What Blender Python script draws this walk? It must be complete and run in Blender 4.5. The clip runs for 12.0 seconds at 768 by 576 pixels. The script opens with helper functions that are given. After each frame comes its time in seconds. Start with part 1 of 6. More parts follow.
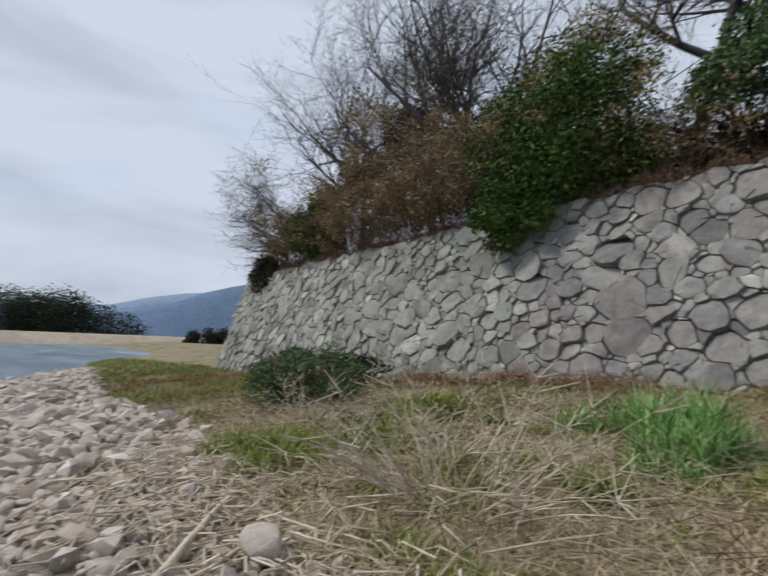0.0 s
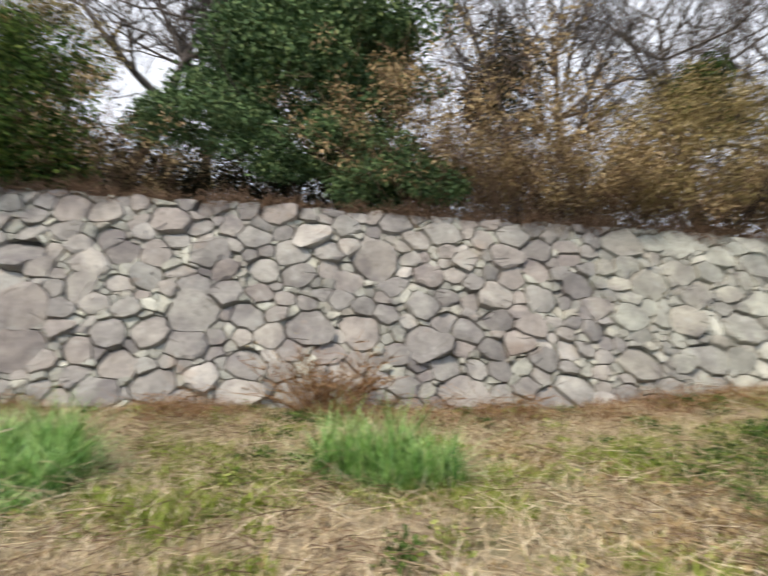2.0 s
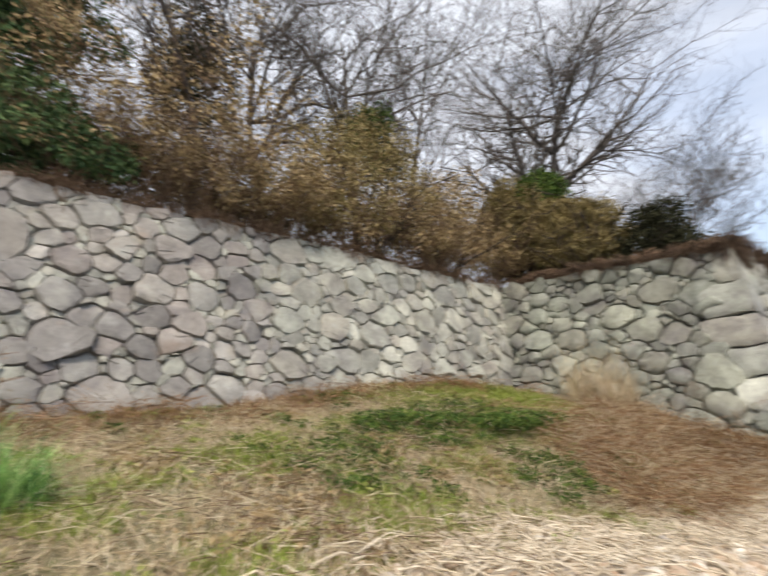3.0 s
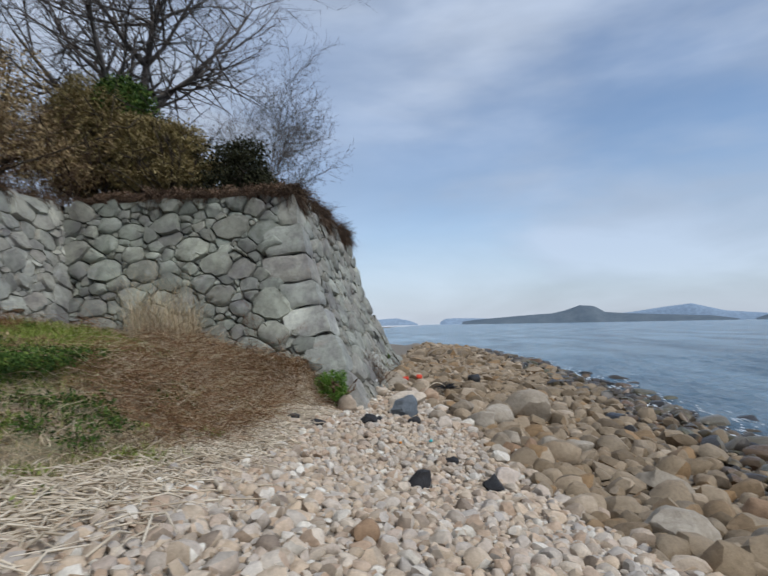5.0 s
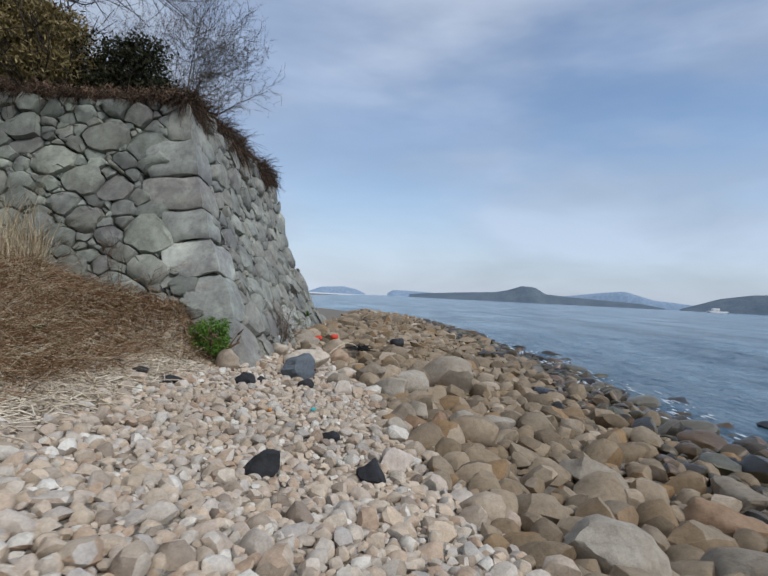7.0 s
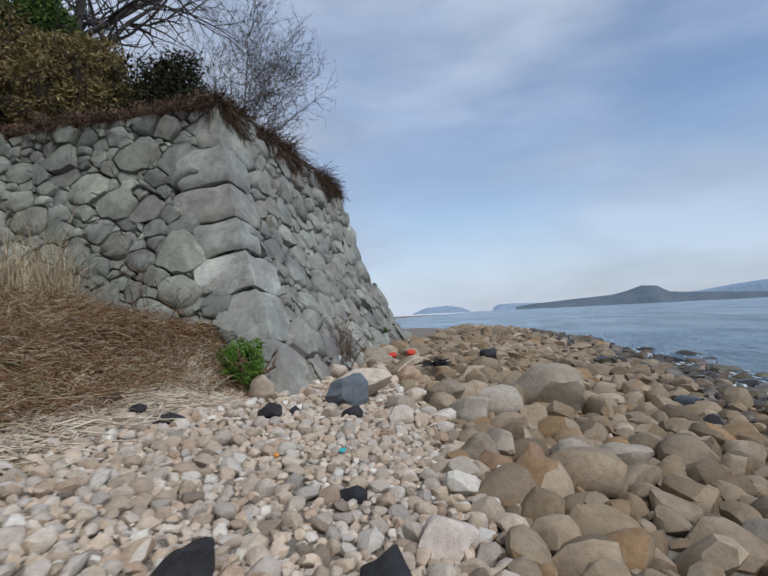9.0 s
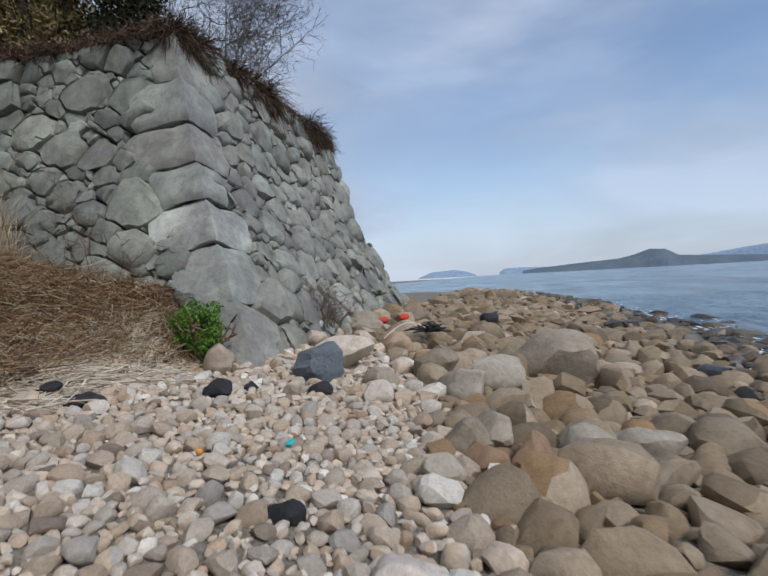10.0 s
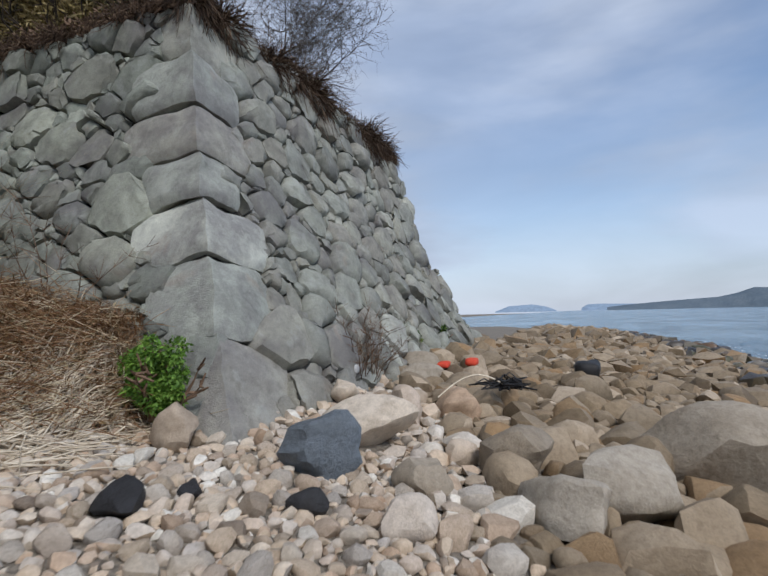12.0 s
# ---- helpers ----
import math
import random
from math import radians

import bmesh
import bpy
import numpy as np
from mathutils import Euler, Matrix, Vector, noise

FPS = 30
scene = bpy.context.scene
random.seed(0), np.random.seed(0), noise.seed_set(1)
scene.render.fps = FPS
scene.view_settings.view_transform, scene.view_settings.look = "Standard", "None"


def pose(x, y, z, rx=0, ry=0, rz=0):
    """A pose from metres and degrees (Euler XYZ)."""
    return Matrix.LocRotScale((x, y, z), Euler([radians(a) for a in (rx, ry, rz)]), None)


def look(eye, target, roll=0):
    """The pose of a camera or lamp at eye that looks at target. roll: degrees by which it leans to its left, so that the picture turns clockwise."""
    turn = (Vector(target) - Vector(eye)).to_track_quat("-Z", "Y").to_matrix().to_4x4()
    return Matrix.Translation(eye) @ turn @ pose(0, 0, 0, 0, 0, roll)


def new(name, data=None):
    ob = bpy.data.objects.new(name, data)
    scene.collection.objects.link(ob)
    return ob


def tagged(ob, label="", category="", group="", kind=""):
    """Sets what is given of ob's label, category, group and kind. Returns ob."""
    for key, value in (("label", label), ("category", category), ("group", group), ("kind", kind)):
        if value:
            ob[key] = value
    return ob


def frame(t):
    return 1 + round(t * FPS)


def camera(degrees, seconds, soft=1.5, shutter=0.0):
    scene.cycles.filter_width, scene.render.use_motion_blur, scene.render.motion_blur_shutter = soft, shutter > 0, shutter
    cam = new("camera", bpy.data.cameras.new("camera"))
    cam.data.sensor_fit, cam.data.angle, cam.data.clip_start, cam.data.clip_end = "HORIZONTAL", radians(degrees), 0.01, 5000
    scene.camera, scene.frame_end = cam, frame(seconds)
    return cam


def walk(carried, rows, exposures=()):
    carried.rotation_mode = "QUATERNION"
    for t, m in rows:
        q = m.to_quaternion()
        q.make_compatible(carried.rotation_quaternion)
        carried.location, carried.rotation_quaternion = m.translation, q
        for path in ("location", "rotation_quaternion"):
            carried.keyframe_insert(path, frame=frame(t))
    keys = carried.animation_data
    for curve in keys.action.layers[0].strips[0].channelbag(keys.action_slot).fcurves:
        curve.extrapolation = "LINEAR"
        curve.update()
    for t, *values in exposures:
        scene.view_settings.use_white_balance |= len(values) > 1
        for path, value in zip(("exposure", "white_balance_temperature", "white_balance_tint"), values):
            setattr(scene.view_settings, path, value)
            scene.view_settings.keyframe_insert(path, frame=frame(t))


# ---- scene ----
cam = camera(75.2, 12.0, 1.6, 0.4)
METRES, EYE, TILT, LEAN, TURN = 11.0, 1.5, 6.5, -2.25, 54.0
ROWS = [
    (0.0, 0.0, 0.0, 0.0, 0.0, 0.0, -0.0),
    (0.5, 0.0094, 0.0023, 0.0011, -10.81, 0.87, -1.48),
    (1.0, 0.0223, 0.0024, 0.0021, -25.29, 1.99, -3.36),
    (1.5, 0.0351, 0.0002, 0.0019, -41.95, 3.51, -5.2),
    (2.0, 0.0481, -0.009, 0.0026, -59.34, 5.47, -6.54),
    (2.5, 0.0593, -0.0338, 0.0063, -76.86, 7.6, -7.33),
    (3.0, 0.0671, -0.0616, 0.012, -94.13, 9.67, -7.58),
    (3.5, 0.0671, -0.0855, 0.014, -110.06, 10.91, -7.32),
    (5.5, 0.1072, -0.191, 0.0102, -142.16, 7.46, -5.15),
    (6.0, 0.1219, -0.2409, 0.0043, -144.82, 8.54, -5.98),
    (6.5, 0.1327, -0.3067, -0.0008, -145.78, 7.3, -7.25),
    (7.0, 0.1533, -0.3646, -0.0061, -144.13, 4.72, -8.51),
    (9.0, 0.2287, -0.5677, -0.0182, -131.74, 5.79, -3.46),
    (9.5, 0.2611, -0.6227, -0.0195, -134.72, 3.53, -4.53),
    (10.0, 0.2914, -0.6698, -0.0187, -131.03, 1.68, -3.28),
    (10.5, 0.3245, -0.7079, -0.0122, -127.54, 3.62, -2.41),
    (11.0, 0.3671, -0.7533, -0.0101, -126.82, 4.53, -4.63),
    (11.5, 0.4129, -0.7996, -0.0091, -123.67, 3.77, -5.06),
    (12.0, 0.4541, -0.8369, -0.0063, -122.55, 4.65, -5.34),
]
EXPOSURES = [(0.0, 0.44, 6750, 11), (0.5, 0.42, 6750, 11), (1.0, 0.68, 7050, 12), (1.5, 1.2, 7350, 13), (2.0, 1.38, 7500, 13), (2.5, 1.32, 7500, 13), (3.0, 1.22, 7450, 13), (3.5, 0.93, 7100, 12), (5.5, 0.35, 6250, 10), (9.0, 0.35, 6250, 11), (12.0, 0.4, 6300, 12)]
walk(cam, [(t, pose(0, 0, EYE, TILT, LEAN, TURN) @ pose(METRES * x, METRES * y, METRES * z, 90 + pitch, roll, yaw)) for t, x, y, z, yaw, pitch, roll in ROWS], EXPOSURES)

# ---- world and sun ----
SUN_AZIMUTH, SUN_HEIGHT = -128.0, 46.0          # degrees from +x towards +y, and above the horizon
world = bpy.data.worlds.new("sky")
scene.world = world
world.use_nodes = True


def sky_nodes():
    nt = world.node_tree
    nt.nodes.clear()
    out = nt.nodes.new("ShaderNodeOutputWorld")
    bg = nt.nodes.new("ShaderNodeBackground")
    sky = nt.nodes.new("ShaderNodeTexSky")
    sky.sky_type, sky.sun_disc = "NISHITA", False
    sky.sun_elevation, sky.sun_rotation = radians(SUN_HEIGHT), radians(90 - SUN_AZIMUTH)
    sky.air_density, sky.dust_density, sky.ozone_density = 1.0, 0.5, 1.3
    tc = nt.nodes.new("ShaderNodeTexCoord")
    mp = nt.nodes.new("ShaderNodeMapping")
    mp.inputs["Scale"].default_value = (1.0, 1.0, 3.2)
    mp.inputs["Rotation"].default_value = (0.12, 0.1, 0.5)
    big = nt.nodes.new("ShaderNodeTexNoise")
    big.inputs["Scale"].default_value, big.inputs["Detail"].default_value, big.inputs["Roughness"].default_value = 1.6, 5.0, 0.5
    ramp = nt.nodes.new("ShaderNodeValToRGB")
    ramp.color_ramp.interpolation = "EASE"
    ramp.color_ramp.elements[0].position, ramp.color_ramp.elements[1].position = 0.34, 0.66
    ramp.color_ramp.elements[0].color, ramp.color_ramp.elements[1].color = (0.05, 0.05, 0.05, 1), (0.75, 0.75, 0.75, 1)
    # the cloud cover thickens inland
    sep = nt.nodes.new("ShaderNodeSeparateXYZ")
    inland = nt.nodes.new("ShaderNodeMapRange")
    inland.inputs["From Min"].default_value, inland.inputs["From Max"].default_value = 0.8, -0.1
    inland.inputs["To Min"].default_value, inland.inputs["To Max"].default_value = 0.0, 0.8
    seaward = nt.nodes.new("ShaderNodeVectorMath")
    seaward.operation = "DOT_PRODUCT"
    seaward.inputs[1].default_value = (0.6, -0.8, 0.0)
    most = nt.nodes.new("ShaderNodeMath")
    most.operation, most.use_clamp = "ADD", True
    mix = nt.nodes.new("ShaderNodeMixRGB")
    veil = nt.nodes.new("ShaderNodeTexNoise")      # thin and thick places in the cloud itself
    veil.inputs["Scale"].default_value, veil.inputs["Detail"].default_value, veil.inputs["Distortion"].default_value = 2.3, 5.0, 0.4
    grey = nt.nodes.new("ShaderNodeValToRGB")
    grey.color_ramp.elements[0].position, grey.color_ramp.elements[1].position = 0.36, 0.62
    grey.color_ramp.elements[0].color, grey.color_ramp.elements[1].color = (0.60, 0.69, 0.84, 1), (0.80, 0.92, 1.12, 1)
    lift = nt.nodes.new("ShaderNodeVectorMath")
    lift.operation = "SCALE"
    lift.inputs["Scale"].default_value = 5.0
    nt.links.new(mp.outputs["Vector"], veil.inputs["Vector"])
    nt.links.new(veil.outputs["Fac"], grey.inputs["Fac"])
    nt.links.new(grey.outputs["Color"], lift.inputs[0])
    nt.links.new(lift.outputs["Vector"], mix.inputs["Color2"])
    bg.inputs["Strength"].default_value = 0.11
    nt.links.new(tc.outputs["Generated"], mp.inputs["Vector"])
    nt.links.new(mp.outputs["Vector"], big.inputs["Vector"])
    nt.links.new(big.outputs["Fac"], ramp.inputs["Fac"])
    nt.links.new(tc.outputs["Generated"], sep.inputs["Vector"])
    nt.links.new(tc.outputs["Generated"], seaward.inputs[0])
    nt.links.new(seaward.outputs["Value"], inland.inputs["Value"])
    nt.links.new(ramp.outputs["Color"], most.inputs[0])
    nt.links.new(inland.outputs["Result"], most.inputs[1])
    low = nt.nodes.new("ShaderNodeMapRange")     # the veil is thickest near the horizon
    low.interpolation_type = "SMOOTHSTEP"
    low.inputs["From Min"].default_value, low.inputs["From Max"].default_value = 0.0, 0.30
    low.inputs["To Min"].default_value, low.inputs["To Max"].default_value = 0.85, 0.0
    more = nt.nodes.new("ShaderNodeMath")
    more.operation = "MAXIMUM"
    nt.links.new(sep.outputs["Z"], low.inputs["Value"])
    nt.links.new(most.outputs["Value"], more.inputs[0])
    nt.links.new(low.outputs["Result"], more.inputs[1])
    nt.links.new(more.outputs["Value"], mix.inputs["Fac"])
    nt.links.new(sky.outputs["Color"], mix.inputs["Color1"])
    nt.links.new(mix.outputs["Color"], bg.inputs["Color"])
    nt.links.new(bg.outputs["Background"], out.inputs["Surface"])


sky_nodes()
lamp = bpy.data.lights.new("sun", "SUN")
lamp.energy, lamp.angle, lamp.color = 1.5, radians(12), (1.0, 0.96, 0.9)
sun = new("sun", lamp)
a, e = radians(SUN_AZIMUTH), radians(SUN_HEIGHT)
sun.matrix_world = look((60 * math.cos(a) * math.cos(e), 60 * math.sin(a) * math.cos(e), 60 * math.sin(e)), (0, 0, 0))


# ---- materials ----
class Nodes:
    """Short access to the nodes of one material."""

    def __init__(self, name, rough=0.9, spec=0.3):
        self.mat = bpy.data.materials.new(name)
        self.mat.use_nodes = True
        self.nt = self.mat.node_tree
        self.bsdf = self.nt.nodes["Principled BSDF"]
        self.bsdf.inputs["Roughness"].default_value = rough
        self.bsdf.inputs["Specular IOR Level"].default_value = spec
        self.tc = self.nt.nodes.new("ShaderNodeTexCoord")
        self.where = self.tc.outputs["Object"]

    def link(self, a_, b_):
        self.nt.links.new(a_, b_)

    def noise(self, scale, detail=4.0, rough=0.55, vector=None, distortion=0.0):
        n = self.nt.nodes.new("ShaderNodeTexNoise")
        n.inputs["Scale"].default_value, n.inputs["Detail"].default_value = scale, detail
        n.inputs["Roughness"].default_value, n.inputs["Distortion"].default_value = rough, distortion
        self.link(vector or self.where, n.inputs["Vector"])
        return n.outputs["Fac"]

    def voronoi(self, scale):
        n = self.nt.nodes.new("ShaderNodeTexVoronoi")
        n.inputs["Scale"].default_value = scale
        self.link(self.where, n.inputs["Vector"])
        return n.outputs["Distance"]

    def ramp(self, fac, *stops):
        n = self.nt.nodes.new("ShaderNodeValToRGB")
        r = n.color_ramp
        while len(r.elements) < len(stops):
            r.elements.new(0.5)
        for el, (at, col) in zip(r.elements, stops):
            el.position, el.color = at, (*col, 1)
        self.link(fac, n.inputs["Fac"])
        return n.outputs["Color"]

    def mix(self, fac, c1, c2, kind="MIX"):
        n = self.nt.nodes.new("ShaderNodeMixRGB")
        n.blend_type = kind
        for value, key in ((fac, "Fac"), (c1, "Color1"), (c2, "Color2")):
            if isinstance(value, (int, float)):
                n.inputs[key].default_value = value
            elif isinstance(value, tuple):
                n.inputs[key].default_value = (*value, 1)
            else:
                self.link(value, n.inputs[key])
        return n.outputs["Color"]

    def island(self):
        return self.nt.nodes.new("ShaderNodeNewGeometry").outputs["Random Per Island"]

    def each(self):
        return self.nt.nodes.new("ShaderNodeObjectInfo").outputs["Random"]

    def bump(self, height, strength=0.5, distance=0.02):
        n = self.nt.nodes.new("ShaderNodeBump")
        n.inputs["Strength"].default_value, n.inputs["Distance"].default_value = strength, distance
        self.link(height, n.inputs["Height"])
        self.link(n.outputs["Normal"], self.bsdf.inputs["Normal"])

    def done(self, colour):
        self.link(colour, self.bsdf.inputs["Base Color"])
        return self.mat


def wall_stone(name, per_piece, tint=(1.0, 1.0, 1.0)):
    """Weathered granite: one tone a stone, grain, lichen, and dark stains that also stand for tree shade."""
    n = Nodes(name, 0.92, 0.2)
    pick = n.each() if per_piece else n.island()
    t3 = lambda c: tuple(v * k for v, k in zip(c, tint))
    tone = n.ramp(pick, (0.0, t3((0.24, 0.235, 0.225))), (0.2, t3((0.31, 0.305, 0.29))), (0.45, t3((0.38, 0.38, 0.355))), (0.7, t3((0.33, 0.305, 0.285))), (0.85, t3((0.41, 0.395, 0.36))), (1.0, t3((0.52, 0.51, 0.48))))
    broad = n.noise(1.7, 5.0, 0.6, distortion=0.5)
    grain = n.noise(7.0, 8.0, 0.68)
    speck = n.noise(60.0, 4.0, 0.7)
    col = n.mix(0.7, tone, n.ramp(broad, (0.32, (0.62, 0.61, 0.62)), (0.5, (1.0, 1.0, 1.0)), (0.68, (1.3, 1.3, 1.28))), "MULTIPLY")
    col = n.mix(0.55, col, n.ramp(grain, (0.3, (0.5, 0.49, 0.48)), (0.46, (0.98, 0.98, 0.98)), (0.7, (1.3, 1.3, 1.27))), "MULTIPLY")
    col = n.mix(0.35, col, n.ramp(speck, (0.35, (0.65, 0.65, 0.65)), (0.65, (1.3, 1.3, 1.3))), "MULTIPLY")
    lichen = n.ramp(n.noise(2.3, 7.0, 0.68), (0.55, (0, 0, 0)), (0.66, (1, 1, 1)))
    col = n.mix(n.mix(0.4, (0, 0, 0), lichen), col, (0.47, 0.48, 0.45))
    # dark stains, broadened to carry evergreen shade on the long wall too
    stain = n.ramp(n.noise(0.75, 7.0, 0.75), (0.48, (0, 0, 0)), (0.64, (1, 1, 1)))
    col = n.mix(n.mix(0.58, (0, 0, 0), stain), col, (0.15, 0.135, 0.145))
    rust = n.ramp(n.noise(1.3, 5.0, 0.6, distortion=0.6), (0.62, (0, 0, 0)), (0.74, (1, 1, 1)))
    col = n.mix(n.mix(0.35, (0, 0, 0), rust), col, (0.36, 0.25, 0.18))
    n.bump(n.mix(0.3, n.mix(0.5, broad, grain), speck), 0.9, 0.05)
    return n.done(col)


def pebble_mat(name, per_piece, stops, rough=0.8, spec=0.3, relief=0.0):
    n = Nodes(name, rough, spec)
    pick = n.each() if per_piece else n.island()
    tone = n.ramp(pick, *stops)
    grain = n.noise(14.0, 6.0, 0.65)
    fine = n.noise(70.0, 3.0, 0.6)
    col = n.mix(0.55, tone, n.ramp(grain, (0.3, (0.6, 0.58, 0.55)), (0.5, (1, 1, 1)), (0.72, (1.25, 1.25, 1.22))), "MULTIPLY")
    col = n.mix(0.3, col, n.ramp(fine, (0.35, (0.7, 0.7, 0.7)), (0.65, (1.25, 1.25, 1.25))), "MULTIPLY")
    stain = n.ramp(n.noise(3.2, 6.0, 0.65, distortion=0.4), (0.42, (0, 0, 0)), (0.62, (1, 1, 1)))
    col = n.mix(n.mix(0.38, (0, 0, 0), stain), col, n.mix(1.0, col, (0.55, 0.5, 0.43), "MULTIPLY"))
    if relief:
        n.bump(n.mix(0.35, n.noise(5.0, 8.0, 0.7), grain), 1.0, relief)
    else:
        n.bump(n.mix(0.3, grain, fine), 0.8, 0.018)
    return n.done(col)


def plain_mat(name, stops, scale=6.0, rough=0.85, spec=0.3, bump=0.4, per=None, through_light=0.0, depth=0.01):
    """Two scales of variation over a ramp; per: a random pick, by island or by object, shifts the tone."""
    n = Nodes(name, rough, spec)
    coarse = n.noise(scale, 5.0, 0.6)
    fine = n.noise(scale * 9, 4.0, 0.65)
    if per:
        coarse = n.mix(0.7, coarse, n.island() if per == "island" else n.each())
    col = n.ramp(coarse, *stops)
    col = n.mix(0.45, col, n.ramp(fine, (0.3, (0.6, 0.6, 0.6)), (0.7, (1.35, 1.35, 1.35))), "MULTIPLY")
    if bump:
        n.bump(n.mix(0.5, coarse, fine), bump, depth)
    if through_light:
        n.bsdf.inputs["Transmission Weight"].default_value = 0.0
        n.bsdf.inputs["Subsurface Weight"].default_value = through_light
        n.bsdf.inputs["Subsurface Radius"].default_value = (0.02, 0.03, 0.01)
    return n.done(col)


def water_mat():
    n = Nodes("sea_water", 0.18, 0.5)
    n.bsdf.inputs["IOR"].default_value = 1.33
    mp = n.nt.nodes.new("ShaderNodeMapping")
    mp.inputs["Scale"].default_value = (0.45, 1.3, 1.0)
    mp.inputs["Rotation"].default_value = (0, 0, radians(-12))
    n.link(n.where, mp.inputs["Vector"])
    v = mp.outputs["Vector"]
    waves = n.noise(0.28, 6.0, 0.62, v, 0.5)
    ripple = n.noise(2.2, 5.0, 0.65, v, 0.3)
    n.bump(n.mix(0.5, waves, ripple), 1.0, 0.9)
    # wave highlights and cloud-lit patches are painted into the water colour
    streak = n.noise(0.11, 7.0, 0.68, v, 0.4)
    col = n.ramp(streak, (0.36, (0.05, 0.105, 0.16)), (0.64, (0.24, 0.36, 0.45)))
    foam = n.ramp(n.noise(1.4, 8.0, 0.75, v, 0.5), (0.68, (0, 0, 0)), (0.74, (1, 1, 1)))
    col = n.mix(n.mix(0.35, (0, 0, 0), foam), col, (0.6, 0.65, 0.68))
    return n.done(col)


def ground_mat():
    """Soil and dead straw, sand and grit where the beach is."""
    n = Nodes("shore_ground", 0.95, 0.15)
    coarse, mid, fine = n.noise(0.5, 6.0, 0.6), n.noise(4.0, 6.0, 0.65), n.noise(38.0, 5.0, 0.7)
    soil = n.ramp(mid, (0.3, (0.15, 0.12, 0.078)), (0.5, (0.32, 0.255, 0.17)), (0.7, (0.5, 0.42, 0.30)))
    green = n.ramp(fine, (0.3, (0.06, 0.08, 0.03)), (0.7, (0.16, 0.19, 0.07)))
    col = n.mix(n.ramp(coarse, (0.45, (0, 0, 0)), (0.6, (0.7, 0.7, 0.7))), soil, green)
    col = n.mix(0.5, col, n.ramp(fine, (0.3, (0.5, 0.5, 0.5)), (0.7, (1.4, 1.4, 1.4))), "MULTIPLY")
    n.bump(n.mix(0.5, mid, fine), 1.0, 0.04)
    return n.done(col)


def grit_mat():
    n = Nodes("beach_grit", 0.95, 0.2)
    cells, fine = n.voronoi(26.0), n.noise(30.0, 5.0, 0.7)
    col = n.ramp(fine, (0.3, (0.11, 0.095, 0.075)), (0.7, (0.32, 0.28, 0.23)))
    n.bump(n.mix(0.4, cells, fine), 1.0, 0.03)
    return n.done(col)


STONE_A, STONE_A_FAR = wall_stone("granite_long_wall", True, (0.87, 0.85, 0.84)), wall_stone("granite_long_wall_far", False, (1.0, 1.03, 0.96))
STONE_B = wall_stone("granite_grey_green", True, (0.80, 0.86, 0.78))
STONE_C, STONE_C_FAR = wall_stone("granite_sea_wall", True, (0.86, 0.89, 0.82)), wall_stone("granite_sea_wall_far", False, (0.86, 0.89, 0.82))
STONE_Q = wall_stone("granite_corner", True, (1.0, 1.04, 0.98))
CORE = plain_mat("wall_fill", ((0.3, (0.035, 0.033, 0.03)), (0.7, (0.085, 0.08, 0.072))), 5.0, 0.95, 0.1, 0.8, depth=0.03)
PALE = ((0.0, (0.273, 0.217, 0.170)), (0.12, (0.567, 0.464, 0.350)), (0.28, (0.648, 0.513, 0.378)), (0.42, (0.475, 0.433, 0.388)), (0.58, (0.689, 0.591, 0.473)), (0.72, (0.506, 0.365, 0.255)), (0.86, (0.587, 0.513, 0.435)), (1.0, (0.800, 0.759, 0.671)))
OLIVE = ((0.0, (0.146, 0.110, 0.073)), (0.15, (0.286, 0.215, 0.136)), (0.32, (0.356, 0.280, 0.194)), (0.5, (0.270, 0.215, 0.150)), (0.63, (0.335, 0.215, 0.110)), (0.75, (0.243, 0.190, 0.128)), (0.9, (0.400, 0.315, 0.220)), (1.0, (0.497, 0.405, 0.304)))
PINKISH = ((0.0, (0.34, 0.275, 0.225)), (0.3, (0.56, 0.475, 0.40)), (0.55, (0.62, 0.55, 0.48)), (0.75, (0.54, 0.44, 0.36)), (1.0, (0.76, 0.70, 0.64)))
PEBBLE, PEBBLES = pebble_mat("pale_pebble", True, PALE), pebble_mat("pale_pebbles", False, PALE)
COBBLE, COBBLES = pebble_mat("olive_cobble", True, OLIVE), pebble_mat("olive_cobbles", False, OLIVE)
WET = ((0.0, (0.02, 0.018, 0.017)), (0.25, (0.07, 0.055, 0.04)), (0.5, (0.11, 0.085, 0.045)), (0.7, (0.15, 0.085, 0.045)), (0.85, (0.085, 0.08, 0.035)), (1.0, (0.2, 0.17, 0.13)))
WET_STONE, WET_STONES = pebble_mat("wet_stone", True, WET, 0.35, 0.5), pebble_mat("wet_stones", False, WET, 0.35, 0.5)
SHINGLE = pebble_mat("grey_pink_shingle", False, PINKISH)
CHARRED = pebble_mat("black_rock", True, ((0.0, (0.018, 0.018, 0.02)), (1.0, (0.04, 0.04, 0.043))), 0.7, 0.3, 0.05)
BLUE_ROCK = pebble_mat("blue_grey_rock", True, ((0.0, (0.12, 0.145, 0.17)), (1.0, (0.18, 0.21, 0.245))), 0.5, 0.4, 0.06)
BOULDER = pebble_mat("weathered_boulder", True, ((0.0, (0.30, 0.25, 0.19)), (0.5, (0.38, 0.325, 0.255)), (1.0, (0.44, 0.39, 0.32))), 0.85, 0.25, 0.035)
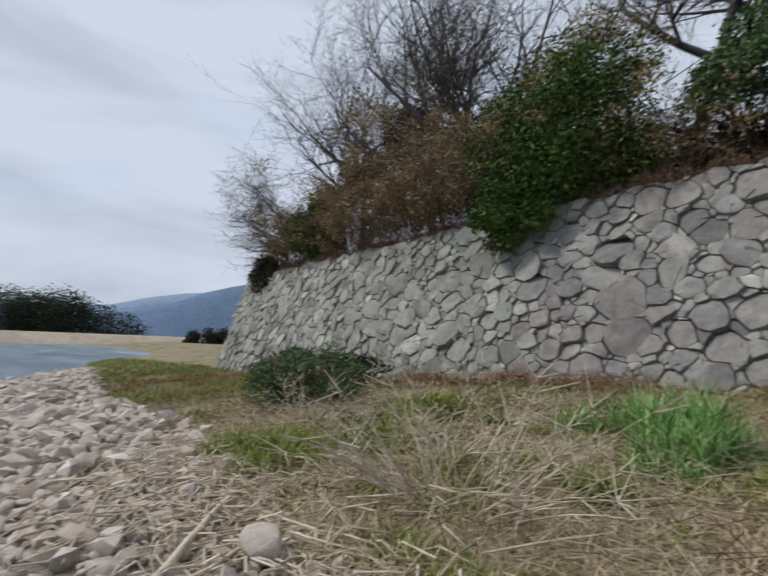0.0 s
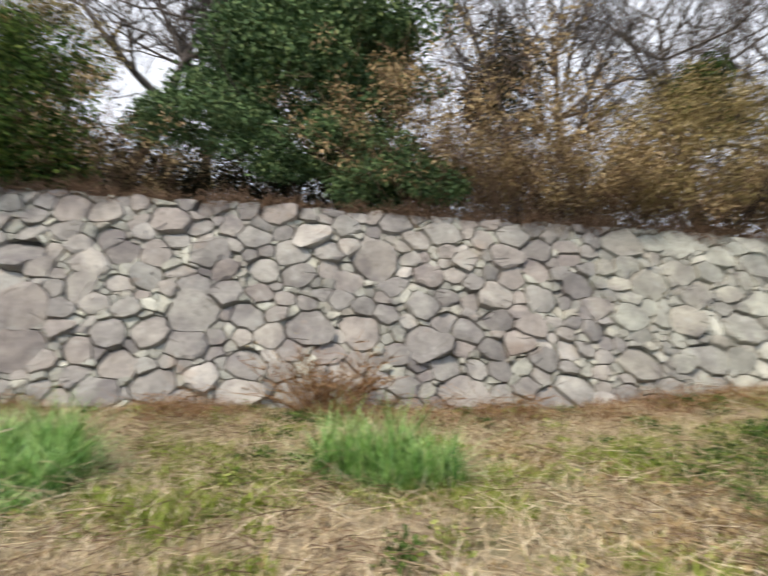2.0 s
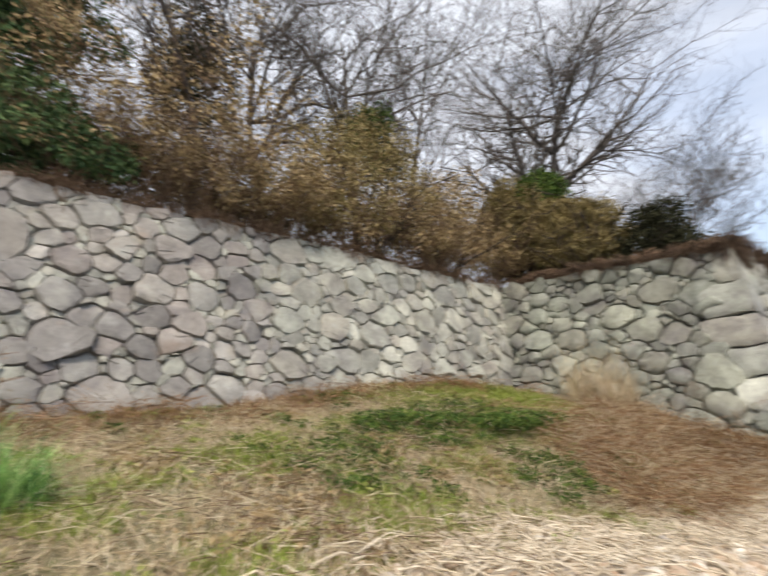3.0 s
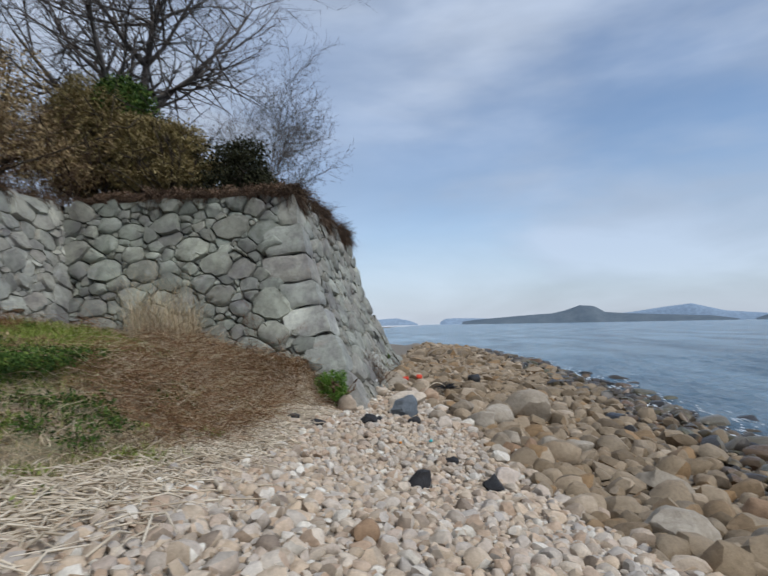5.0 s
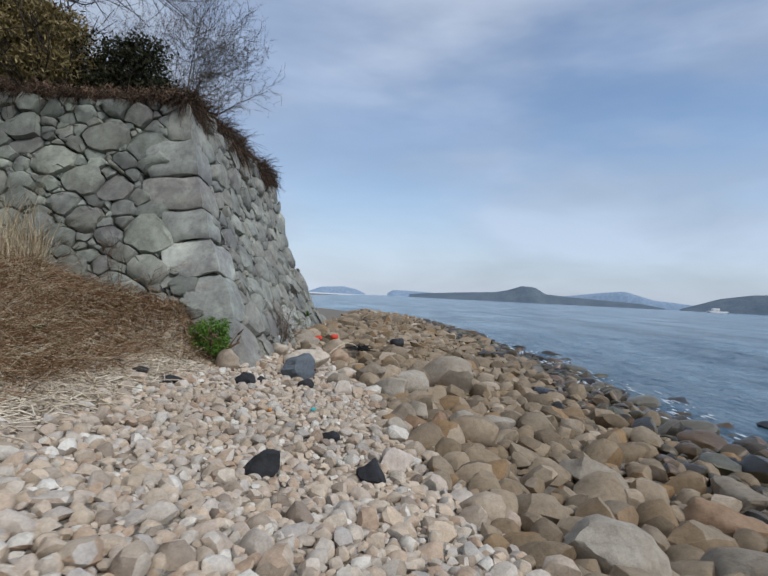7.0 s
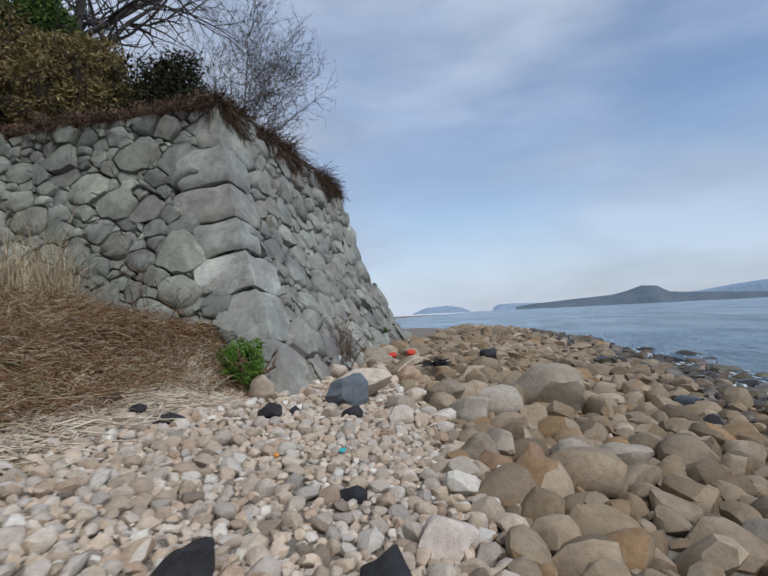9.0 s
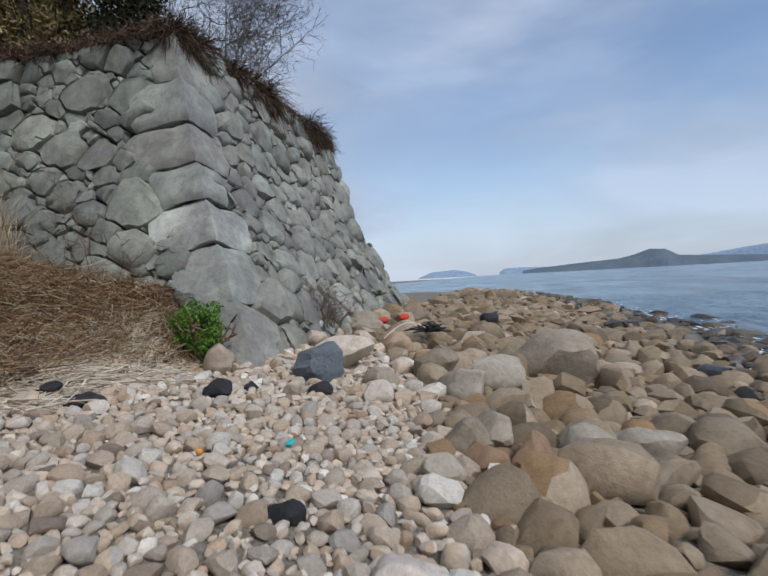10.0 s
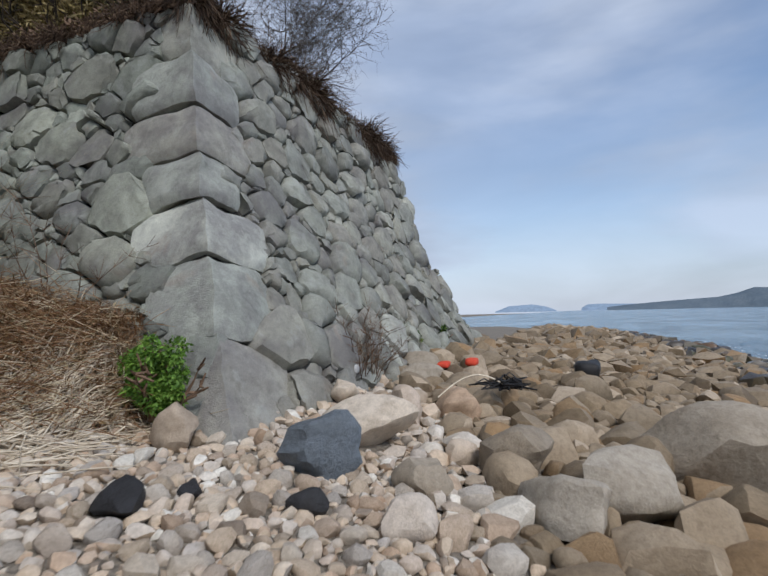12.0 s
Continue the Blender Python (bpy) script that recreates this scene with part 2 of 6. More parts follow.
RED_ROCK = pebble_mat("red_brown_rock", True, ((0.0, (0.26, 0.165, 0.105)), (1.0, (0.38, 0.255, 0.155))), 0.7)
WATER, SOIL, GRIT = water_mat(), ground_mat(), grit_mat()
BARK = plain_mat("grey_bark", ((0.3, (0.075, 0.062, 0.055)), (0.7, (0.17, 0.15, 0.135))), 3.0, 0.9, 0.2, 0.6)
BARK_DARK = plain_mat("dark_bark", ((0.3, (0.03, 0.025, 0.02)), (0.7, (0.09, 0.07, 0.055))), 3.0, 0.9, 0.2, 0.6)
LEAF_DARK = plain_mat("dark_evergreen_leaf", ((0.2, (0.022, 0.044, 0.012)), (0.6, (0.066, 0.127, 0.028)), (0.9, (0.180, 0.230, 0.050))), 1.2, 0.75, 0.12, 0, "island", 0.05)
LEAF_PINE = plain_mat("blue_green_needles", ((0.2, (0.038, 0.072, 0.032)), (0.6, (0.10, 0.175, 0.073)), (0.9, (0.21, 0.28, 0.115))), 1.2, 0.75, 0.12, 0, "island", 0.05)
# near-black leaves: dark ivy and dead leaves, with shade put into the colour
LEAF_BLACK = plain_mat("dark_leaf_with_painted_shade", ((0.2, (0.016, 0.018, 0.010)), (0.9, (0.06, 0.06, 0.03))), 1.2, 0.75, 0.12, 0, "island")
LEAF_BROWN = plain_mat("dry_brown_leaf", ((0.2, (0.17, 0.12, 0.06)), (0.6, (0.34, 0.245, 0.125)), (0.9, (0.48, 0.37, 0.21))), 1.2, 0.8, 0.2, 0, "island", 0.05)
LEAF_OLIVE = plain_mat("withered_olive_leaf", ((0.2, (0.13, 0.10, 0.042)), (0.6, (0.30, 0.235, 0.10)), (0.9, (0.42, 0.34, 0.18))), 1.2, 0.8, 0.15, 0, "island", 0.05)
TWIG_BROWN = plain_mat("brown_twigs", ((0.2, (0.09, 0.055, 0.035)), (0.8, (0.25, 0.165, 0.11))), 2.0, 0.9, 0.2, 0, "island")
TWIG_DARK = plain_mat("dark_brown_twigs", ((0.2, (0.045, 0.03, 0.022)), (0.6, (0.10, 0.065, 0.045)), (0.9, (0.26, 0.18, 0.12))), 2.0, 0.9, 0.2, 0, "island")
TWIG_PALE = plain_mat("bleached_twigs", ((0.2, (0.45, 0.37, 0.27)), (0.8, (0.74, 0.65, 0.51))), 2.0, 0.85, 0.2, 0, "island")
GRASS_BRIGHT = plain_mat("bright_green_blades", ((0.2, (0.06, 0.16, 0.035)), (0.45, (0.17, 0.36, 0.09)), (0.7, (0.32, 0.52, 0.16)), (0.9, (0.62, 0.72, 0.36))), 1.0, 0.5, 0.4, 0, "island", 0.1)
GRASS_LOW = plain_mat("low_green_grass", ((0.2, (0.11, 0.14, 0.03)), (0.6, (0.25, 0.29, 0.075)), (0.9, (0.42, 0.42, 0.14))), 0.6, 0.7, 0.3, 0, "island", 0.1)
GRASS_YELLOW = plain_mat("yellow_green_grass", ((0.2, (0.11, 0.14, 0.02)), (0.6, (0.23, 0.30, 0.045)), (0.9, (0.30, 0.36, 0.08))), 0.6, 0.7, 0.3, 0, "island", 0.1)
FERN_GREEN = plain_mat("fern_green_leaf", ((0.2, (0.045, 0.11, 0.012)), (0.6, (0.12, 0.24, 0.03)), (0.9, (0.22, 0.36, 0.06))), 0.6, 0.6, 0.3, 0, "island", 0.1)
GRASS_DRY = plain_mat("dry_straw_grass", ((0.2, (0.33, 0.25, 0.15)), (0.6, (0.58, 0.47, 0.31)), (0.9, (0.8, 0.7, 0.52))), 0.6, 0.85, 0.2, 0, "island", 0.05)
GRASS_RUST = plain_mat("rusty_dead_grass", ((0.2, (0.12, 0.062, 0.03)), (0.6, (0.28, 0.157, 0.08)), (0.9, (0.48, 0.315, 0.185))), 0.6, 0.9, 0.15, 0, "island", 0.05)


# ---- mesh helpers ----
def mesh_of(name, verts, faces, smooth=True):
    me = bpy.data.meshes.new(name)
    me.from_pydata(verts, [], faces)
    if smooth:
        me.polygons.foreach_set("use_smooth", [True] * len(me.polygons))
    me.update()
    return me


def mesh_arrays(name, verts, faces, smooth=True):
    """A mesh from arrays: verts (n, 3) and faces (m, k)."""
    me = bpy.data.meshes.new(name)
    verts, faces = np.asarray(verts, dtype=np.float32), np.asarray(faces, dtype=np.int32)
    m, k = faces.shape
    me.vertices.add(len(verts))
    me.vertices.foreach_set("co", verts.ravel())
    me.loops.add(m * k)
    me.loops.foreach_set("vertex_index", faces.ravel())
    me.polygons.add(m)
    me.polygons.foreach_set("loop_start", np.arange(0, m * k, k, dtype=np.int32))
    me.polygons.foreach_set("use_smooth", np.full(m, smooth))
    me.update(calc_edges=True)
    return me


def part(name, me, material, parent=None, label="", kind=""):
    """One mesh object, in world places, under its thing."""
    if isinstance(me, bmesh.types.BMesh):
        bm, me = me, bpy.data.meshes.new(name)
        bm.to_mesh(me)
        bm.free()
    if not me.materials:
        me.materials.append(material)
    ob = new(name, me)
    ob.parent = parent
    if parent is not None:
        ob.matrix_parent_inverse = Matrix.Translation(-parent.location)
    return tagged(ob, label, kind=kind)


def thing(name, label, category, at=(0, 0, 0), group="", kind=""):
    ob = new(name)
    ob.empty_display_size = 0.2
    ob.location = at
    return tagged(ob, label, category, group, kind)


def smooth01(v):
    v = np.clip(v, 0, 1)
    return v * v * (3 - 2 * v)


# ---- ground ----
SEA = -1.7


def waterline(x):
    return -8.4 + 6.5 * (np.clip(x, -95, 110) - 22) ** 2 / 57 ** 2 + 0.02 * np.clip(x - 62, 0, 400) ** 2


def waves2(x, y, step, amount):
    """Cheap uneven relief from crossed waves."""
    s = 0
    for k, (p, q, f) in enumerate(((1.0, 0.3, 0.0), (-0.4, 1.1, 1.3), (0.7, -0.9, 2.9), (1.7, 1.3, 4.1), (-2.1, 0.9, 0.7), (0.6, 2.6, 5.2))):
        s = s + np.sin((p * x + q * y) / step + f) / (1 + 0.35 * k)
    return s * amount / 3


def height(x, y):
    x, y = np.asarray(x, dtype=float), np.asarray(y, dtype=float)
    q = y - waterline(x)
    near = np.interp(q, [-40, -2, 0.9, 4.5, 7.5, 11, 14, 17.4, 20], [-6, -2.2, -1.72, -0.45, 0.08, 0.33, 0.58, 0.98, 1.1])
    east = np.interp(q, [-40, -2, 0.9, 4.3, 7.3, 9.3, 10.6, 11.8, 12.6, 13.8, 15, 18], [-6, -2.2, -1.72, -1.42, -0.92, -0.6, -0.42, -0.2, 0.35, 0.95, 1.25, 1.7])
    west = np.interp(q, [-40, -2, 0.9, 4, 8, 13, 16], [-6, -2.2, -1.72, -1.2, -0.75, -0.3, -0.2])
    h = near + (east - near) * smooth01((x - 2.5) / 8.0)
    h = h + (west - h) * smooth01((-6 - x) / 16.0)
    h = h + 0.9 * smooth01((x - 13.0) / 1.5) * smooth01((y - 2.5) / 0.9) * smooth01((5.5 - y) / 2.5)
    h = np.where(x > 27, np.minimum(h, -0.8 - 0.012 * (x - 27)), h)
    h = h + waves2(x, y, 0.8, 0.05) + waves2(x, y, 3.1, 0.05)
    # beyond the bay the shore of the headland rises again
    return np.maximum(h, np.where((x < -150) & (y > -90), -1.72 + np.clip((-150 - x) / 30, 0, 1) * 1.2, -9))


def grass_edge(x):
    return np.interp(x, [-60, -18, -8, -4, 0, 3.4, 6.3, 9, 12.6, 14.2], [6, 2.3, 2.1, 1.4, 1.9, 2.8, 3.3, 2.9, 3.3, 2.3])


def build_ground():
    xs = np.unique(np.concatenate([[-2500, -1200, -600, -350], np.arange(-240, -40, 10), np.arange(-40, -12, 1.0), np.arange(-12, 30, 0.25), np.arange(30, 60, 1.5), np.arange(60, 140, 10), [200, 400, 1000, 2500]]))
    ys = np.unique(np.concatenate([[-2500, -1000, -400, -150, -60, -30], np.arange(-20, -10, 1.0), np.arange(-10, 12, 0.25), np.arange(12, 40, 4.0), [60, 100, 200, 500, 1200, 2500]]))
    gx, gy = np.meshgrid(xs, ys)
    gz = height(gx, gy)
    nx = len(xs)
    v = np.stack([gx.ravel(), gy.ravel(), gz.ravel()], 1)
    i, j = np.meshgrid(np.arange(nx - 1), np.arange(len(ys) - 1))
    b = (j * nx + i).ravel()
    f = np.stack([b, b + 1, b + nx + 1, b + nx], 1)
    me = mesh_arrays("ground", v, f)
    me.materials.append(SOIL)
    me.materials.append(GRIT)
    c = v[f].mean(1)
    beach = (c[:, 1] < grass_edge(c[:, 0])) | (c[:, 0] > 14.6)
    me.polygons.foreach_set("material_index", beach.astype(np.int32))
    return tagged(new("ground", me), "shore ground of soil, dead straw and stony grit", "ground", kind="structure")


ground = build_ground()


def build_sea():
    """The sea: flat far off, with real short waves rolling towards the stones near the shore."""
    xs = np.unique(np.concatenate([[-2500, -800, -300], np.arange(-120, 4, 6.0), np.arange(4, 60, 0.36), np.arange(60, 121, 4.0), [300, 800, 2500]]))
    ys = np.unique(np.concatenate([[-2600, -1200, -500, -260, -180, -130, -100], np.arange(-80, -50, 2.5), np.arange(-50, -4, 0.36), np.arange(-4, 61, 5.0)]))
    gx, gy = np.meshgrid(xs, ys)
    rng = np.random.default_rng(17)
    gz = np.zeros_like(gx)
    for k in range(26):
        ln = 1.1 * 1.06 ** k
        a_ = radians(70 + rng.normal(0, 17))
        s_ = np.sin((gx * math.cos(a_) + gy * math.sin(a_)) * 2 * math.pi / ln + rng.uniform(0, 6.28))
        gz += (1 - np.abs(s_)) ** 2 * ln * 0.0085 * rng.uniform(0.5, 1.3)
    gz -= gz.mean()
    fade = smooth01((gx - 4) / 3) * smooth01((60 - gx) / 15) * smooth01((gy + 78) / 30) * smooth01((-4.2 - gy) / 1.0)
    i_, j_ = np.meshgrid(np.arange(len(xs) - 1), np.arange(len(ys) - 1))
    b_ = (j_ * len(xs) + i_).ravel()
    me = mesh_arrays("water", np.stack([gx.ravel(), gy.ravel(), (SEA + gz * fade).ravel()], 1), np.stack([b_, b_ + 1, b_ + len(xs) + 1, b_ + len(xs)], 1))
    part("water", me, WATER, label="rippled blue sea water lapping the stones", kind="structure")["category"] = "sea"


build_sea()


# ---- stone walls ----
def cells(u0, u1, v0, v1, known, sizes, seed, squash=1.4):
    """Irregular masonry: packed discs of falling size, then one straight-edged cell round each. Yields polygons in (u, v)."""
    rnd = random.Random(seed)
    sites, grid = [], {}

    def near(u, v, reach):
        n = int(reach / 0.5) + 1
        a_, b_ = int(u / 0.5), int(v / 0.5)
        return [s for p in range(a_ - n, a_ + n + 1) for q in range(b_ - n, b_ + n + 1) for s in grid.get((p, q), ())]

    def add(u, v, r):
        s = (u, v, r)
        sites.append(s)
        grid.setdefault((int(u / 0.5), int(v / 0.5)), []).append(s)

    for u, v, r in known:
        add(u / squash, v, r * 0.84)
    w0, w1 = u0 / squash, u1 / squash
    for r0, tries in sizes:
        for _ in range(int(tries * (w1 - w0) * (v1 - v0))):
            u, v, r = rnd.uniform(w0, w1), rnd.uniform(v0, v1), r0 * rnd.uniform(0.85, 1.15)
            if all((u - s[0]) ** 2 + (v - s[1]) ** 2 > (0.76 * (r + s[2])) ** 2 for s in near(u, v, r + 0.65)):
                add(u, v, r)
    for s in sites:
        u, v, r = s
        poly = [(w0, v0), (w1, v0), (w1, v1), (w0, v1)]
        reach = 2.0
        poly = [(max(w0, u - reach), max(v0, v - reach)), (min(w1, u + reach), max(v0, v - reach)), (min(w1, u + reach), min(v1, v + reach)), (max(w0, u - reach), min(v1, v + reach))]
        for o in near(u, v, r + 1.1):
            if o is s:
                continue
            du, dv = o[0] - u, o[1] - v
            k = (o[0] ** 2 - u * u + o[1] ** 2 - v * v - o[2] ** 2 + r * r) / 2
            cut = []
            for i_ in range(len(poly)):
                p, q = poly[i_], poly[(i_ + 1) % len(poly)]
                dp, dq = p[0] * du + p[1] * dv - k, q[0] * du + q[1] * dv - k
                if dp <= 0:
                    cut.append(p)
                if dp * dq < 0:
                    f = dp / (dp - dq)
                    cut.append((p[0] + f * (q[0] - p[0]), p[1] + f * (q[1] - p[1])))
            poly = cut
            if len(poly) < 3:
                break
        if len(poly) >= 3:
            yield (u * squash, v), [(p * squash, q) for p, q in poly], rnd


def warp(u, v):
    """Bends the joints: neighbours share the bend, so that they stay close."""
    d = noise.noise_vector(Vector((u * 1.5, v * 1.9, 3.1))) * 0.13 + noise.noise_vector(Vector((u * 4.5, v * 5.0, 7.7))) * 0.06
    return u + d.x, v + d.y


def stone_shape(poly, rnd, place, swell=1.0, joint=0.036, tilt=1.0):
    """A pillow-faced stone over its cell: verts and faces. place(u, v, out) gives the world place."""
    cu, cv = sum(p[0] for p in poly) / len(poly), sum(p[1] for p in poly) / len(poly)
    size = max(0.05, min(max(p[0] for p in poly) - min(p[0] for p in poly), max(p[1] for p in poly) - min(p[1] for p in poly)))
    cut = rnd.uniform(0.04, 0.1)
    ring = []
    for i_ in range(len(poly)):
        p, q = poly[i_], poly[(i_ + 1) % len(poly)]
        span = math.hypot(q[0] - p[0], q[1] - p[1])
        for f in ((0.5,) if span < 0.07 else (cut, 1 - cut) if span < 0.2 else (cut, 0.5, 1 - cut)):
            ring.append(warp(p[0] + f * (q[0] - p[0]), p[1] + f * (q[1] - p[1])))
    cu, cv = sum(p[0] for p in ring) / len(ring), sum(p[1] for p in ring) / len(ring)
    shrink = max(0.7, 1 - joint * rnd.uniform(0.05, 0.75) / (size * 0.5))
    proud = rnd.uniform(-0.05, 0.05)
    bulge = swell * min(0.1, size * rnd.uniform(0.08, 0.18))
    lean_u, lean_v = rnd.gauss(0, 0.16) * tilt, rnd.gauss(-0.05, 0.16) * tilt
    tip_u, tip_v = rnd.gauss(0, 0.16) * size, rnd.gauss(0.05, 0.14) * size
    verts, faces, m = [], [], len(ring)
    for scale, out in ((shrink, -0.26), (shrink, proud - 0.05), (shrink * 0.94, proud + bulge * 0.5), (shrink * 0.6, proud + bulge)):
        for p, q in ring:
            du, dv = (p - cu) * scale, (q - cv) * scale
            if scale < 0.65 * shrink:                      # the boss of the face sits off centre
                du, dv = du + tip_u, dv + tip_v
            o = out + (lean_u * du + lean_v * dv if out > -0.1 else 0) + (rnd.uniform(-0.02, 0.02) if out > 0 else 0)
            verts.append(place(cu + du, cv + dv, o))
    for r in range(3):
        for i_ in range(m):
            a_, b_ = r * m + i_, r * m + (i_ + 1) % m
            faces.append((a_, b_, b_ + m, a_ + m))
    faces.append(tuple(range(3 * m, 4 * m)))
    return verts, faces


def face_a(u, v, out):
    k = 1 / math.hypot(1, 0.3)
    return (u, 9.8 + 0.3 * v - out * k, v + out * 0.3 * k)


def corner_x(z):
    """The face of the return wall, steep above and flaring at the foot."""
    return 14.28 + 0.53 * z - 0.036 * z * z if z > 0 else 14.28 + 0.53 * z


def corner_y(z):
    """The face of the sea wall, with the same flare."""
    return 1.95 + 0.6 * z - 0.04 * z * z if z > 0 else 1.95 + 0.6 * z


def face_b(u, v, out):
    lean = 0.53 - 0.072 * max(v, 0)
    k = 1 / math.hypot(1, lean)
    return (corner_x(v) - out * k, u, v + out * lean * k)


def face_c(u, v, out):
    lean = 0.6 - 0.08 * max(v, 0)
    k = 1 / math.hypot(1, lean)
    return (u, corner_y(v) - out * k, v + out * lean * k)


def slab(name, place, u0, u1, v0, v1, depth, label):
    """The rubble core behind a face: a battered slab."""
    rows, vs, fs = 8, [], []
    for k in range(rows + 1):
        v = v0 + (v1 - v0) * k / rows
        vs += [place(u0(v), v, -0.13), place(u1(v), v, -0.13), place(u1(v), v, -depth), place(u0(v), v, -depth)]
    for k in range(rows):
        fs += [(4 * k + q, 4 * k + (q + 1) % 4, 4 * k + 4 + (q + 1) % 4, 4 * k + 4 + q) for q in range(4)]
    fs += [(3, 2, 1, 0), (4 * rows, 4 * rows + 1, 4 * rows + 2, 4 * rows + 3)]
    ob = part(name, mesh_of(name, vs, fs, False), CORE, None, label, "structure")
    ob["category"] = "wall"
    return ob


def stones(wall, place, made, near_mat, far_mat, is_near, keep, swell=1.0, joint=0.036, tilt=1.0, crisp=33):
    """Stones of one face: the near ones each an object, the others joined."""
    fv, ff, count = [], [], 0
    for (cu, cv), poly, rnd in made:
        if not keep(cu, cv):
            continue
        vs, fs = stone_shape(poly, rnd, place, swell, joint, tilt)
        if count < 300 and is_near(cu, cv):
            part("stone", edged(mesh_of("stone", vs, fs), crisp), near_mat, wall)
            count += 1
        else:
            n = len(fv)
            fv += vs
            ff += [tuple(i_ + n for i_ in f) for f in fs]
    if fv:
        part("stones", edged(mesh_of("stones", fv, ff), crisp), far_mat, wall, "more distant stones of the same wall", "stuff")


KNOWN_A = [(2.3, 2.4, .5), (1.1, 4.1, .53), (-5.8, 2.7, .58), (-2.5, 2.8, .54), (-4.8, 3.2, .36), (-3.7, 1.7, .36), (-.2, 2.6, .45), (-1.4, 2.7, .35), (-1.3, 1.8, .36), (-2.1, 1.5, .33), (-3.5, 4.0, .34), (-1.2, 3.8, .36), (-1.5, 4.6, .35), (2.1, 4.7, .34), (3.6, 4.8, .3), (3.9, 5.3, .3),
           (3.8, 3.5, .4), (3.6, 2.3, .33), (4.5, 2.8, .36), (4.7, 2.1, .33), (2.3, 3.9, .35), (2.7, 3.4, .28), (1.4, 2.9, .35), (.5, 3.2, .31), (-8.3, 3.1, .46), (-7.9, 2.3, .37), (-6.8, 1.9, .32), (-4.5, 1.9, .28), (-11.5, 3.6, .48), (-10.1, 2.7, .42)]
KNOWN_B = [(7.9, 4.6, .44), (5.9, 4.4, .46), (7.0, 3.8, .46), (8.4, 3.2, .44), (5.9, 2.4, .4), (8.5, 2.4, .34), (5.4, 3.2, .4), (5.2, 5.0, .33), (5.3, 3.9, .28), (7.3, 5.1, .26), (9.7, 4.1, .34), (8.1, 3.9, .24), (6.0, 3.7, .22), (6.5, 5.0, .26), (5.2, 2.0, .3), (8.8, 4.1, .22), (9.3, 5.0, .22), (6.9, 4.5, .2)]
KNOWN_C = [(18.1, 4.3, .29), (18.2, 3.4, .44), (18.9, 3.2, .3), (18.0, 2.2, .34), (18.9, 2.1, .36), (20.5, 2.0, .42), (16.5, 1.3, .24), (16.4, .8, .22), (16.9, 3.2, .3), (17.1, 2.6, .25), (19.5, 1.4, .34), (21.1, 1.2, .38), (20.9, 4.6, .4), (20.6, 2.9, .38)]
SIZES = ((0.36, 3), (0.29, 10), (0.23, 20), (0.17, 36), (0.115, 50), (0.075, 70))
SIZES_A = ((0.36, 1.2), (0.27, 5), (0.21, 16), (0.155, 40), (0.105, 70), (0.07, 90))
TOP = 5.35

wall_north = slab("wall_north", face_a, lambda v: -30.8, lambda v: 16.2 + 0.28 * v, -1.5, TOP - 0.12, 1.6, "long battered dry-stone castle wall of grey granite")
wall_east = slab("wall_east", face_b, lambda v: corner_y(v) + 0.12, lambda v: 11.0 + 0.3 * v, -1.6, TOP - 0.1, 1.6, "short battered dry-stone return wall, grey-green granite")
wall_south = slab("wall_south", face_c, lambda v: corner_x(v) + 0.15, lambda v: 25.9 - 0.16 * v, -1.6, TOP, 1.8, "battered sea wall of rounded grey stones")
# quoins: height of the joints on the corner edge, reach along the return wall and along the sea wall
QUOIN_Z = (5.42, 4.46, 3.60, 2.82, 2.10, 1.33, 0.36, -0.75)
QUOIN_B = (0.5, 0.98, 1.2, 0.87, 1.05, 0.78, 0.5)
QUOIN_C = (1.15, 0.87, 1.05, 0.62, 1.12, 0.95, 1.05)


def in_quoin(u, v, reach, edge, pad=0.0):
    for k, r in enumerate(reach):
        if QUOIN_Z[k + 1] <= v <= QUOIN_Z[k]:
            return u < edge(v) + r + pad
    return False


